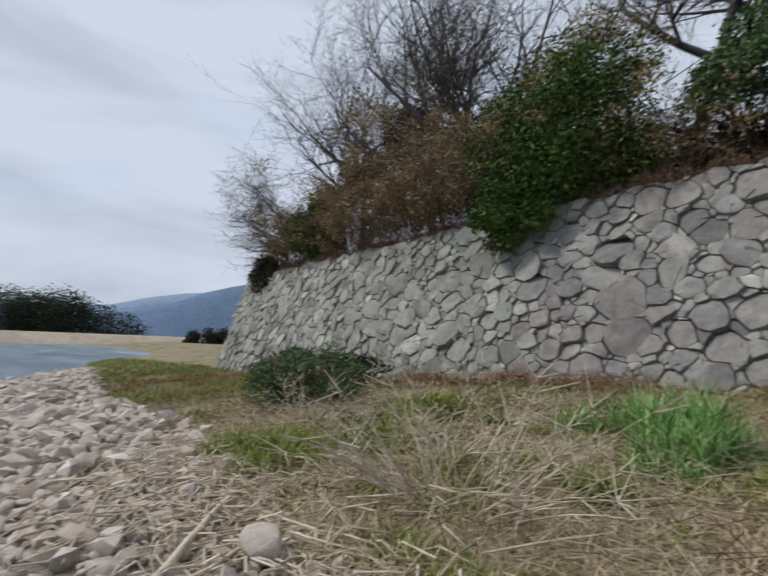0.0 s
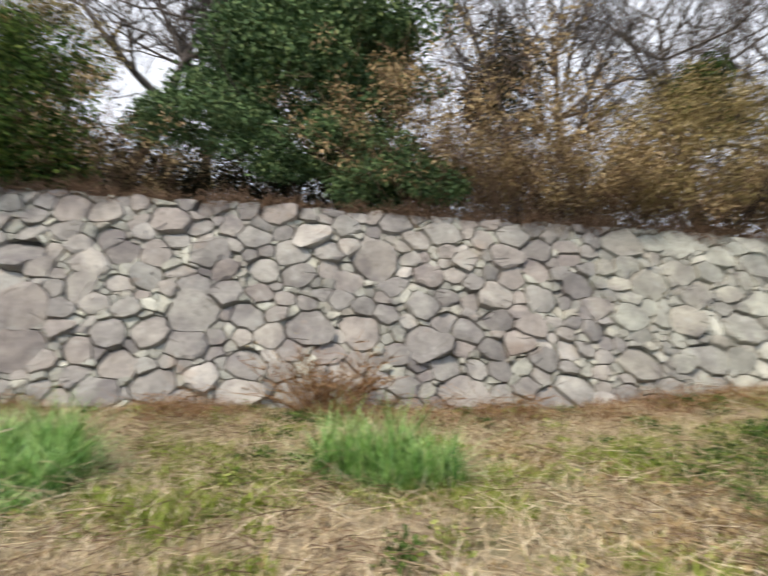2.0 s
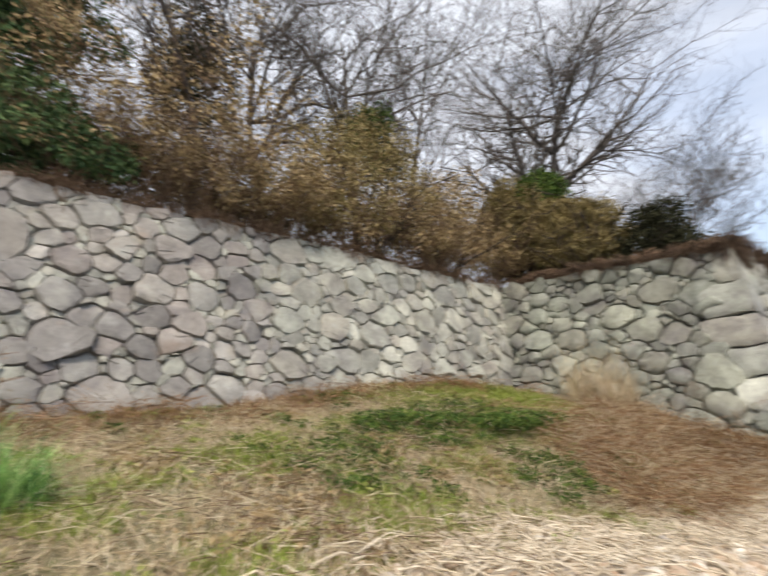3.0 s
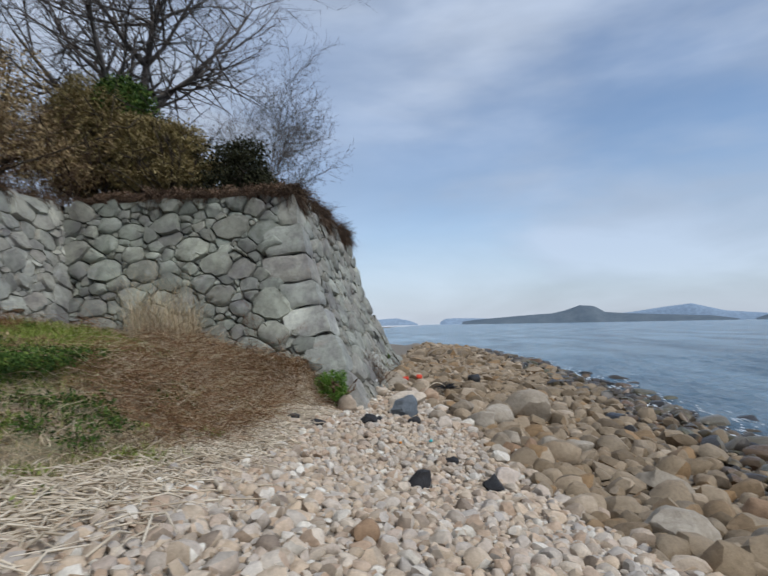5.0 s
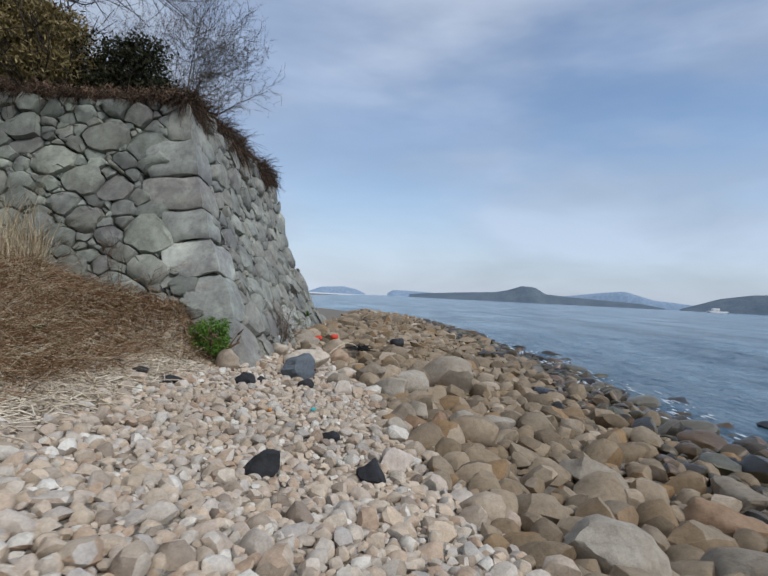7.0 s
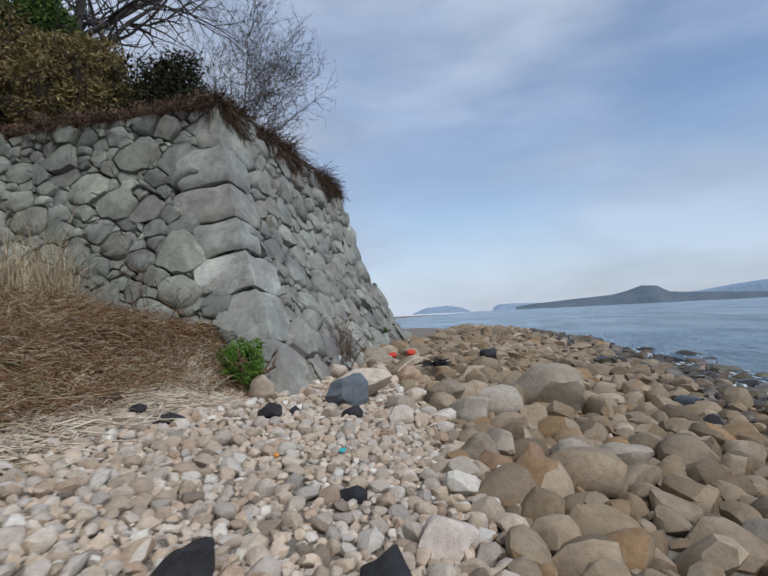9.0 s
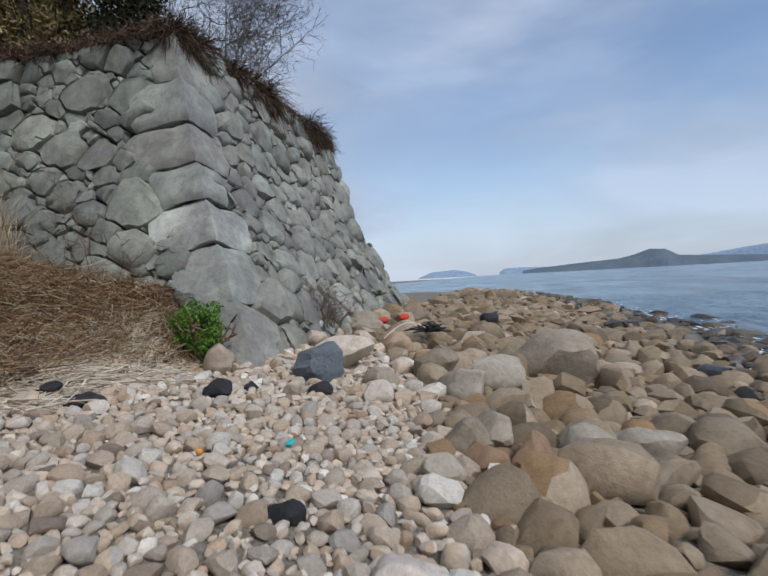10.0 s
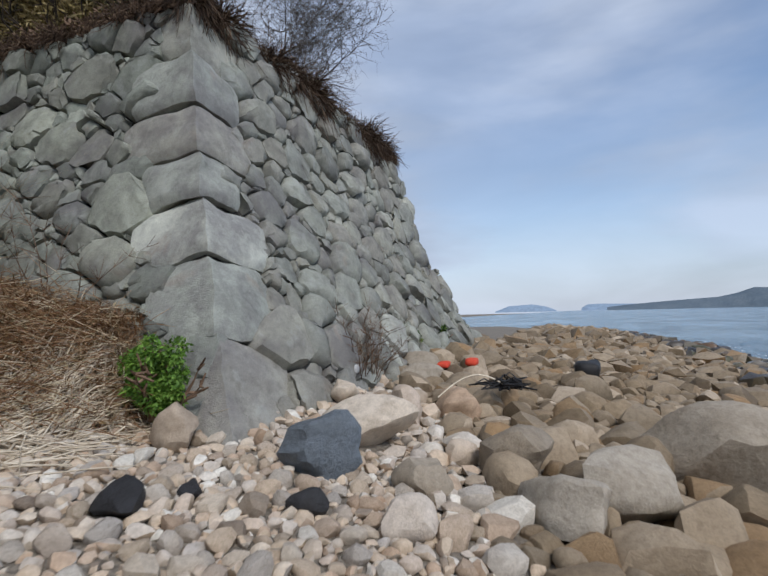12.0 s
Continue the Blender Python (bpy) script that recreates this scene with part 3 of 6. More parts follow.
def rounded_block(nx, ny, nz, shape, round_=0.3, bumpy=0.02, seed=0):
    """A block of nx x ny x nz faces with rounded edges; shape maps (a, b, c), each -1 to 1, to a place."""
    rnd = random.Random(seed)
    off = Vector((rnd.uniform(0, 50), rnd.uniform(0, 50), rnd.uniform(0, 50)))
    bm = bmesh.new()
    made = {}

    def vert(i_, j_, k_):
        if (i_, j_, k_) not in made:
            p = Vector((2 * i_ / nx - 1, 2 * j_ / ny - 1, 2 * k_ / nz - 1))
            s = 4.0 / max(0.3, round_ * 2)
            n = sum(abs(c) ** s for c in p) ** (1 / s)
            p = p / max(n, 1e-6)
            w = Vector(shape(p.x, p.y, p.z))
            d = noise.noise_vector(w * 1.7 + off) * bumpy * 2 + noise.noise_vector(w * 5.0 + off) * bumpy
            made[i_, j_, k_] = bm.verts.new(w + d)
        return made[i_, j_, k_]

    for i_ in range(nx):
        for j_ in range(ny):
            for k_ in (0, nz):
                bm.faces.new([vert(i_, j_, k_), vert(i_ + 1, j_, k_), vert(i_ + 1, j_ + 1, k_), vert(i_, j_ + 1, k_)])
    for i_ in range(nx):
        for k_ in range(nz):
            for j_ in (0, ny):
                bm.faces.new([vert(i_, j_, k_), vert(i_ + 1, j_, k_), vert(i_ + 1, j_, k_ + 1), vert(i_, j_, k_ + 1)])
    for j_ in range(ny):
        for k_ in range(nz):
            for i_ in (0, nx):
                bm.faces.new([vert(i_, j_, k_), vert(i_, j_ + 1, k_), vert(i_, j_ + 1, k_ + 1), vert(i_, j_, k_ + 1)])
    bmesh.ops.recalc_face_normals(bm, faces=bm.faces)
    for f in bm.faces:
        f.smooth = True
    return bm


def build_quoins():
    """Long squared stones laid across the corner, each with a sharp arris and two dressed faces."""
    for k in range(len(QUOIN_B)):
        top, low, wb, wc = QUOIN_Z[k] - 0.012, QUOIN_Z[k + 1] + 0.012, QUOIN_B[k] + 0.12, QUOIN_C[k] + 0.1
        slope_b, slope_c = (0.05, 0.2, 0.2, 0.3, 0.3, 0.35, 0.2)[k], (0.32, 0.24, 0.22, 0.2, 0.3, 0.25, 0.3)[k]
        rnd = random.Random(70 + k)
        off = Vector((rnd.uniform(0, 50), rnd.uniform(0, 50), rnd.uniform(0, 50)))
        bm, made, n = bmesh.new(), {}, 8
        proud = 0.06 + rnd.uniform(-0.025, 0.03)

        def vert(a_, b_, c_):
            if (a_, b_, c_) in made:
                return made[a_, b_, c_]
            p, q, r = a_ / n, b_ / n, 2 * c_ / n - 1
            z = low + (top - low) * (r + 1) / 2 - slope_c * p * wc * 0.5 - slope_b * q * wb * 0.5
            z += 0.05 * noise.noise(Vector((p * 2.5, q * 2.5, (k + (r > 0)) * -7.3))) * abs(r)
            ease = 0.055 * abs(r) ** 7 + 0.05 * max(p, q) ** 8 + 0.03 * abs(r) ** 3 * max(p, q)
            out = proud - ease
            x, y = corner_x(z) - out + p * (wc + out), corner_y(z) - out + q * (wb + out)
            w = Vector((x, y, z))
            d = noise.noise_vector(w * 1.6 + off) * 0.05 + noise.noise_vector(w * 4.5 + off) * 0.022 + noise.noise_vector(w * 11.0 + off) * 0.01
            made[a_, b_, c_] = bm.verts.new(w + d)
            return made[a_, b_, c_]

        for a_ in range(n):
            for b_ in range(n):
                for e_ in (0, n):
                    bm.faces.new([vert(a_, b_, e_), vert(a_ + 1, b_, e_), vert(a_ + 1, b_ + 1, e_), vert(a_, b_ + 1, e_)])
                    bm.faces.new([vert(a_, e_, b_), vert(a_ + 1, e_, b_), vert(a_ + 1, e_, b_ + 1), vert(a_, e_, b_ + 1)])
                    bm.faces.new([vert(e_, a_, b_), vert(e_, a_ + 1, b_), vert(e_, a_ + 1, b_ + 1), vert(e_, a_, b_ + 1)])
        bmesh.ops.recalc_face_normals(bm, faces=bm.faces)
        me = bpy.data.meshes.new("corner_stone")
        for f in bm.faces:
            f.smooth = True
        bm.to_mesh(me)
        bm.free()
        part("corner_stone", edged(me, 38), STONE_Q, wall_east)


# ---- pebbles and cobbles ----
def ico(level):
    bm = bmesh.new()
    bmesh.ops.create_icosphere(bm, subdivisions=level, radius=1.0)
    v = np.array([x.co[:] for x in bm.verts])
    f = np.array([[x.index for x in y.verts] for y in bm.faces])
    bm.free()
    return v, f


ICO = {1: ico(1), 2: ico(2), 3: ico(3)}


def lump(level, seed, rough=0.06, facets=10, shallow=0.54, deep=0.86):
    """A worn angular stone: a ball cut flat by planes, its edges a little rounded."""
    v, f = ICO[level]
    rng = np.random.default_rng(seed)
    ball = v
    v = v / (np.abs(v) ** 2.4).sum(1)[:, None] ** (1 / 2.4)
    for _ in range(facets):
        n = rng.normal(size=3)
        n /= np.linalg.norm(n)
        over = np.maximum(v @ n - rng.uniform(shallow, deep), 0)
        v = v - over[:, None] * n
    ph = rng.uniform(0, 6, 9)
    d = sum(np.sin(v @ rng.normal(size=3) * 2.6 + ph[k]) for k in range(5)) / 5
    return (v * 0.88 + ball * 0.12) * (1 + rough * d)[:, None], f


def edged(me, degrees=24):
    """Keeps the edges between the flat sides of a stone crisp."""
    me.set_sharp_from_angle(angle=radians(degrees))
    return me


LUMPS = {1: [lump(1, s, 0.09, 7) for s in range(16)], 2: [lump(2, 50 + s, 0.08, 12) for s in range(24)], 3: [lump(3, 90 + s) for s in range(4)]}


def stone_size(x, y):
    """Typical half length of the stones that lie at (x, y)."""
    sea_side = smooth01((np.interp(x, [-2, 4, 7, 10, 13, 16, 19], [-4.5, -2.6, -1.7, -1.0, -0.3, 0.9, 3.5]) - y) / 1.6)
    return 0.052 + 0.115 * sea_side + 0.035 * smooth01((-2 - x) / 6)


KEEP_OFF = []


def scatter_stones():
    rng = random.Random(21)
    grid, out = {}, []
    cell = 0.25

    def free(x, y, r, slack):
        n = int((r + 0.5) / cell) + 1
        a_, b_ = math.floor(x / cell), math.floor(y / cell)
        for p in range(a_ - n, a_ + n + 1):
            for q in range(b_ - n, b_ + n + 1):
                for o in grid.get((p, q), ()):
                    if (o[0] - x) ** 2 + (o[1] - y) ** 2 < (slack * (o[2] + r)) ** 2:
                        return False
        return True

    def put(x, y, r):
        grid.setdefault((math.floor(x / cell), math.floor(y / cell)), []).append((x, y, r))

    for x, y, r in KEEP_OFF:
        put(x, y, r)
    zones = ((0.5, 17, -2.5, 3.4, 300), (5, 30, -10, 2.0, 45), (-9, 0.5, -4.0, 2.6, 60), (-45, -9, -7, 5.5, 16), (30, 80, -9.5, 6, 6), (25.6, 60, 1.0, 9, 9), (-1, 7, -8.5, -2.3, 60), (-14, 0, -7.5, -3.8, 34))
    for big in (1.9, 1.3, 0.9, 0.6):
        for x0, x1, y0, y1, dens in zones:
            tries = int((x1 - x0) * (y1 - y0) * dens * {1.9: 0.06, 1.3: 0.5, 0.9: 1.0, 0.6: 1.0}[big])
            for _ in range(tries):
                x, y = rng.uniform(x0, x1), rng.uniform(y0, y1)
                edge = float(grass_edge(x)) if x < 14.3 else 2.17
                over = y - edge
                if over > 0.1 and rng.random() < 0.5 + over * 1.2:
                    continue
                if x > 14.3 and y > 1.95 and x < 26.5:
                    continue
                if y < float(waterline(x)) + (-0.3 if rng.random() < 0.8 else -1.6):
                    continue
                r = float(stone_size(x, y)) * big * rng.uniform(0.8, 1.2)
                if x > 30 or x < -12:
                    r *= 1.5
                if free(x, y, r, 0.72 if big > 1 else 0.66):
                    put(x, y, r)
                    out.append((x, y, r))
    return out


def build_pebbles():
    rng = np.random.default_rng(5)
    groups = {}
    singles = {}
    placed = scatter_stones()
    zs = height(np.array([p[0] for p in placed]), np.array([p[1] for p in placed]))
    for (x, y, r), z in zip(placed, zs):
        big = r > 0.15
        level = 2 if (r > 0.12 and -2 < x < 22) or (r > 0.046 and 5.0 < x < 14.5 and -2.5 < y < 2.6) else 1
        sort = "shingle" if x < 1.0 + 1.5 * rng.normal() else ("cobble" if (stone_size(x, y) + rng.uniform(-0.03, 0.03)) > 0.105 else "pebble")
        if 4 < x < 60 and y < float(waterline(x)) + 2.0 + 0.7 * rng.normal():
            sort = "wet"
        k = int(rng.integers(len(LUMPS[level])))
        turn = Euler((rng.uniform(-0.45, 0.45), rng.uniform(-0.45, 0.45), rng.uniform(0, 6.28)))
        size = r * np.array([rng.uniform(1.0, 1.35), rng.uniform(0.75, 1.05), rng.uniform(0.6, 0.92)])
        at = (x, y, z + size[2] * rng.uniform(0.25, 0.6))
        near = 9.6 < x < 14.2 and -1.6 < y < 2.0 and r > 0.058
        if near and sort not in ("shingle", "wet") and singles.get(sort, 0) < 280:
            singles[sort] = singles.get(sort, 0) + 1
            key = (sort, level, k)
            if key not in SHARED:
                v, f = LUMPS[level][k]
                SHARED[key] = edged(mesh_arrays(sort, v, f), 30)
                SHARED[key].materials.append(PEBBLE if sort == "pebble" else COBBLE)
            ob = new(sort, SHARED[key])
            ob.parent = ground
            ob.matrix_basis = Matrix.LocRotScale(at, turn, Vector(size))
        else:
            v, f = LUMPS[level][k]
            w = (v * size) @ np.array(turn.to_matrix()).T + at
            groups.setdefault((sort, level), []).append((w, f))
    for (sort, level), made in groups.items():
        count, vs, fs = 0, [], []
        for w, f in made:
            vs.append(w)
            fs.append(f + count)
            count += len(w)
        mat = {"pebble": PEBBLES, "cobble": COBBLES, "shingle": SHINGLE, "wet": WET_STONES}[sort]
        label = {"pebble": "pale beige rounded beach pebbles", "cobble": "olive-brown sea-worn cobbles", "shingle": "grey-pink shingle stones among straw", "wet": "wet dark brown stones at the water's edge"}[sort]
        part("loose_stones", edged(mesh_arrays("loose_stones", np.concatenate(vs), np.concatenate(fs)), 30 if level == 2 else 42), mat, ground, label, "stuff")


SHARED = {}


# ---- terrace above the walls ----
def build_terrace():
    xs = np.concatenate([np.arange(-30.5, 27, 0.5), [27.0]])
    ys = np.concatenate([np.arange(4.0, 18, 0.5), [20, 24, 30, 40]])
    gx, gy = np.meshgrid(xs, ys)
    back = np.where(gx < 16.2, gy - 11.5, np.minimum(gy - 4.5, np.minimum(gx - 16.2, 30)))
    inside = back >= -0.01
    gz = TOP + 0.05 + 0.30 * smooth01(back / 1.5) + 0.8 * smooth01((back - 1.5) / 7) + waves2(gx, gy, 0.6, 0.07)
    nx = len(xs)
    v = np.stack([gx.ravel(), gy.ravel(), gz.ravel()], 1)
    ok = inside.ravel()
    faces = []
    for j_ in range(len(ys) - 1):
        for i_ in range(nx - 1):
            q = (j_ * nx + i_, j_ * nx + i_ + 1, (j_ + 1) * nx + i_ + 1, (j_ + 1) * nx + i_)
            if all(ok[k] for k in q) and (xs[i_ + 1] <= 25.2):
                faces.append(q)
    me = mesh_of("terrace", v.tolist(), faces)
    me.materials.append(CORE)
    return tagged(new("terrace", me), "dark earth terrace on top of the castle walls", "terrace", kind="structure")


terrace = build_terrace()


# ---- distance ----
FAR_WOOD = plain_mat("far_pine_wood", ((0.3, (0.018, 0.028, 0.018)), (0.7, (0.05, 0.065, 0.038))), 0.25, 0.95, 0.1, 1.0, depth=1.0)
# distance haze is painted into the blue-grey of these hills and islands
FAR_HILL = plain_mat("far_hill_haze_blue", ((0.3, (0.13, 0.19, 0.28)), (0.7, (0.17, 0.235, 0.33))), 0.02, 1.0, 0.0, 0)
FAR_RANGE = plain_mat("farther_hill_haze_blue", ((0.3, (0.25, 0.33, 0.43)), (0.7, (0.28, 0.36, 0.46))), 0.01, 1.0, 0.0, 0)
FAR_ISLE = plain_mat("island_wood_haze_blue", ((0.3, (0.11, 0.145, 0.18)), (0.7, (0.16, 0.195, 0.225))), 0.03, 1.0, 0.0, 0)
FAR_SAND = plain_mat("far_sand", ((0.3, (0.36, 0.30, 0.22)), (0.7, (0.48, 0.41, 0.31))), 0.05, 0.95, 0.1, 0)


def ridge(name, label, category, material, distance, profile, base=SEA - 1.0, depth=150.0, rough=0.0, seed=1):
    """A hill or island seen as a ridge: azimuths in degrees and heights in degrees over the horizon, rounded back and front."""
    rng = random.Random(seed)
    az = np.arange(profile[0][0], profile[-1][0] + 1e-6, 0.25)
    up = np.interp(az, [p[0] for p in profile], [p[1] for p in profile])
    verts, faces, rows = [], [], 6
    for k, (a_, u) in enumerate(zip(az, up)):
        top = 1.2 + distance * math.tan(radians(max(u, 0.0))) + (rng.uniform(-1, 1) * rough if 0 < k < len(az) - 1 else 0)
        for r in range(rows):
            f = r / (rows - 1)
            d = distance + depth * (f - 0.5)
            z = base + (top - base) * math.sin(math.pi * f) ** 0.6
            verts.append((d * math.cos(radians(a_)), d * math.sin(radians(a_)), z))
    for k in range(len(az) - 1):
        for r in range(rows - 1):
            i_ = k * rows + r
            faces.append((i_, i_ + 1, i_ + rows + 1, i_ + rows))
    ob = part(name, mesh_of(name, verts, faces), material, None, label, "structure")
    ob["category"] = category
    return ob


# ridges across the water; their haze sits in the material colour
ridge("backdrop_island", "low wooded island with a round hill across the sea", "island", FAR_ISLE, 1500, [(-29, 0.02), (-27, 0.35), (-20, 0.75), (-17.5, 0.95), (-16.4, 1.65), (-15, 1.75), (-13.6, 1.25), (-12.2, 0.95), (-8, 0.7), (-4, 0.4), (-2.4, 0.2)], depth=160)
ridge("backdrop_island", "islands near the horizon, painted pale blue for haze", "island", FAR_RANGE, 2200, [(-32, 0.4), (-28, 0.8), (-25.3, 1.6), (-23, 1.35), (-20, 0.9), (-14, 0.4), (-6, 0.5), (-2, 0.62), (-0.6, 0.6), (0.2, 0.05)], depth=100)
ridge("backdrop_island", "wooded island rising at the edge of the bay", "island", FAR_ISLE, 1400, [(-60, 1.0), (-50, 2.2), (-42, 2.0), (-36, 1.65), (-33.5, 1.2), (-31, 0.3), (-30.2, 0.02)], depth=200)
ridge("backdrop_island", "islands near the horizon, painted pale blue for haze", "island", FAR_RANGE, 2300, [(2.5, 0.02), (3.5, 0.45), (5, 0.75), (7.5, 0.6), (9, 0.02)], depth=100)
ridge("backdrop_hill", "wooded hills beyond the bay, painted hazy blue", "hill", FAR_HILL, 1200, [(130, 5.0), (145, 7.0), (158, 6.4), (161, 5.8), (164, 4.9), (167, 3.6), (170, 2.6), (176, 1.6), (186, 0.8)], depth=300)
ridge("backdrop_hill", "hills farther inland, painted pale blue for haze", "hill", FAR_RANGE, 1900, [(140, 5.0), (160, 5.3), (166, 4.7), (169.5, 4.0), (173, 3.0), (185, 2.4), (200, 1.5)], depth=300)
ridge("far_beach", "pale sand bar across the bay", "beach", FAR_SAND, 170, [(150, 0.1), (160, 0.12), (170, 0.12), (182, 0.10), (200, 0.05)], base=SEA - 0.4, depth=26)


def far_wood(name, label, az0, az1, dist, tall, n, leaves, size, seed, mat, deep=30.0, group=""):
    """A distant wood: uneven crowns of many clumps."""
    rnd = random.Random(seed)
    cl = []
    for _ in range(n):
        f = rnd.random()
        a_, d = radians(az0 + (az1 - az0) * f), dist + rnd.uniform(0, deep)
        h = tall * rnd.uniform(0.75, 1.05) * (0.45 + 0.55 * min(1.0, 5 * f, 7 * (1 - f)))
        for k in range(3):
            cl.append((d * math.cos(a_), d * math.sin(a_), SEA + h * (0.2 + 0.26 * k), h * 0.36, h * 0.36, h * 0.26))
    ob = part(name, leaf_cloud(name, cl, leaves, size, seed, 0.2, 0.3), mat, None, label, "stuff")
    ob["category"] = "woods"



# ---- plants: builders ----
def tubes(name, segs, sides):
    """Tapered tubes along segments: rows of (x0, y0, z0, x1, y1, z1, r0, r1)."""
    s = np.asarray(segs, dtype=float)
    p, q, r0, r1 = s[:, 0:3], s[:, 3:6], s[:, 6], s[:, 7]
    d = q - p
    d /= np.maximum(np.linalg.norm(d, axis=1), 1e-9)[:, None]
    ref = np.where(np.abs(d[:, 2:3]) > 0.9, np.array([[1.0, 0, 0]]), np.array([[0, 0, 1.0]]))
    u = np.cross(d, ref)
    u /= np.linalg.norm(u, axis=1)[:, None]
    w = np.cross(d, u)
    ang = np.arange(sides) * 2 * math.pi / sides
    ring = u[:, None, :] * np.cos(ang)[None, :, None] + w[:, None, :] * np.sin(ang)[None, :, None]
    v = np.concatenate([p[:, None, :] + ring * r0[:, None, None], q[:, None, :] + ring * r1[:, None, None]], 1).reshape(-1, 3)
    b_ = (np.arange(len(s)) * 2 * sides)[:, None]
    k = np.arange(sides)[None, :]
    k2 = (k + 1) % sides
    f = np.stack([b_ + k, b_ + k2, b_ + k2 + sides, b_ + k + sides], 2).reshape(-1, 4)
    return mesh_arrays(name, v, f)


def grow(base, tall, rnd, levels=4, spread=0.8, rise=0.25, trunk=0.16, first=0.3, kids=5, lean=(0, 0), pull=(0, 0, 0)):
    """A bare branching tree; gives the trunk, the limbs and the fine twigs as segments."""
    thick, limbs, fine = [], [], []

    def branch(p, way, length, r, level):
        if level == 1:
            limbs.append([])
        steps = 6 if level == 0 else 5 if level < 3 else 3 if level == 3 else 2
        seg = length / steps
        for k in range(steps):
            t = k / steps
            bend = Vector((rnd.gauss(0, 1), rnd.gauss(0, 1), rnd.gauss(0, 1))) * (0.10 if level == 0 else 0.17)
            way = (way + bend + Vector((0, 0, rise * 0.35)) + Vector(pull) * 0.12 * (level > 0)).normalized()
            q = p + way * seg
            ra, rb = r * (1 - 0.75 * t), r * (1 - 0.75 * (k + 1) / steps)
            (thick if level == 0 else limbs[-1] if level == 1 else fine).append((*p, *q, ra, rb))
            p = q
            if level < levels and (level > 0 or t >= first):
                n = kids if level == 0 else (2 if rnd.random() < (0.85 if level < 3 else 0.4) else 1)
                if level == 0 and k == steps - 1:
                    n += 1
                for _ in range(n if level else max(1, n // 2)):
                    side = Vector((rnd.gauss(0, 1), rnd.gauss(0, 1), rnd.gauss(0, 0.5))).normalized()
                    go = (way * (0.75 if level else 0.55) + side * spread).normalized()
                    shorter = rnd.uniform(0.48, 0.7) if level < 2 else rnd.uniform(0.34, 0.56)
                    branch(p, go, length * shorter, max((0.016, 0.012, 0.008, 0.0055, 0.0045)[level], rb * rnd.uniform(0.6, 0.85)), level + 1)

    branch(Vector(base), Vector((lean[0], lean[1], 1)).normalized(), tall * 0.62, trunk, 0)
    return thick, limbs, fine


def leaf_cloud(name, clumps, count, size, seed, droop=0.2, shell=0.55, slim=0.24):
    """Many small leaves over clumps: rows of (x, y, z, rx, ry, rz)."""
    rng = np.random.default_rng(seed)
    c = np.asarray(clumps, dtype=float)
    weight = (c[:, 3] * c[:, 4] * c[:, 5]) ** 0.67
    pick = rng.choice(len(c), count, p=weight / weight.sum())
    n = rng.normal(size=(count, 3))
    n /= np.linalg.norm(n, axis=1)[:, None]
    r = shell + (1 - shell) * rng.random(count) ** 0.6
    r *= 1 + 0.22 * np.sin(n[:, 0] * 7 + c[pick, 0]) * np.sin(n[:, 1] * 6 + c[pick, 1] + n[:, 2] * 5) + 0.06 * rng.normal(size=count)
    mid = c[pick, :3] + n * c[pick, 3:6] * r[:, None]
    along = rng.normal(size=(count, 3)) + n * 0.7 + np.array([0, 0, -droop])
    along /= np.linalg.norm(along, axis=1)[:, None]
    up = n + rng.normal(size=(count, 3)) * 0.7
    across = np.cross(along, up)
    across /= np.maximum(np.linalg.norm(across, axis=1), 1e-6)[:, None]
    ln = size * rng.uniform(0.6, 1.35, count)[:, None]
    v = np.stack([mid, mid + along * ln * 0.5 + across * ln * slim, mid + along * ln, mid + along * ln * 0.5 - across * ln * slim], 1).reshape(-1, 3)
    return mesh_arrays(name, v, np.arange(count * 4).reshape(-1, 4), False)


def clumped(centre, radii, n, seed, inner=0.55, size=0.42):
    """Uneven clumps filling an ellipsoid."""
    rnd = random.Random(seed)
    out = []
    for _ in range(n):
        d = Vector((rnd.gauss(0, 1), rnd.gauss(0, 1), rnd.gauss(0, 1))).normalized() * rnd.uniform(0.25, 1.0) ** inner
        k = size * rnd.uniform(0.6, 1.25)
        out.append((centre[0] + d.x * radii[0] * 0.8, centre[1] + d.y * radii[1] * 0.8, centre[2] + d.z * radii[2] * 0.8, radii[0] * k, radii[1] * k, radii[2] * k * 0.8))
    return out


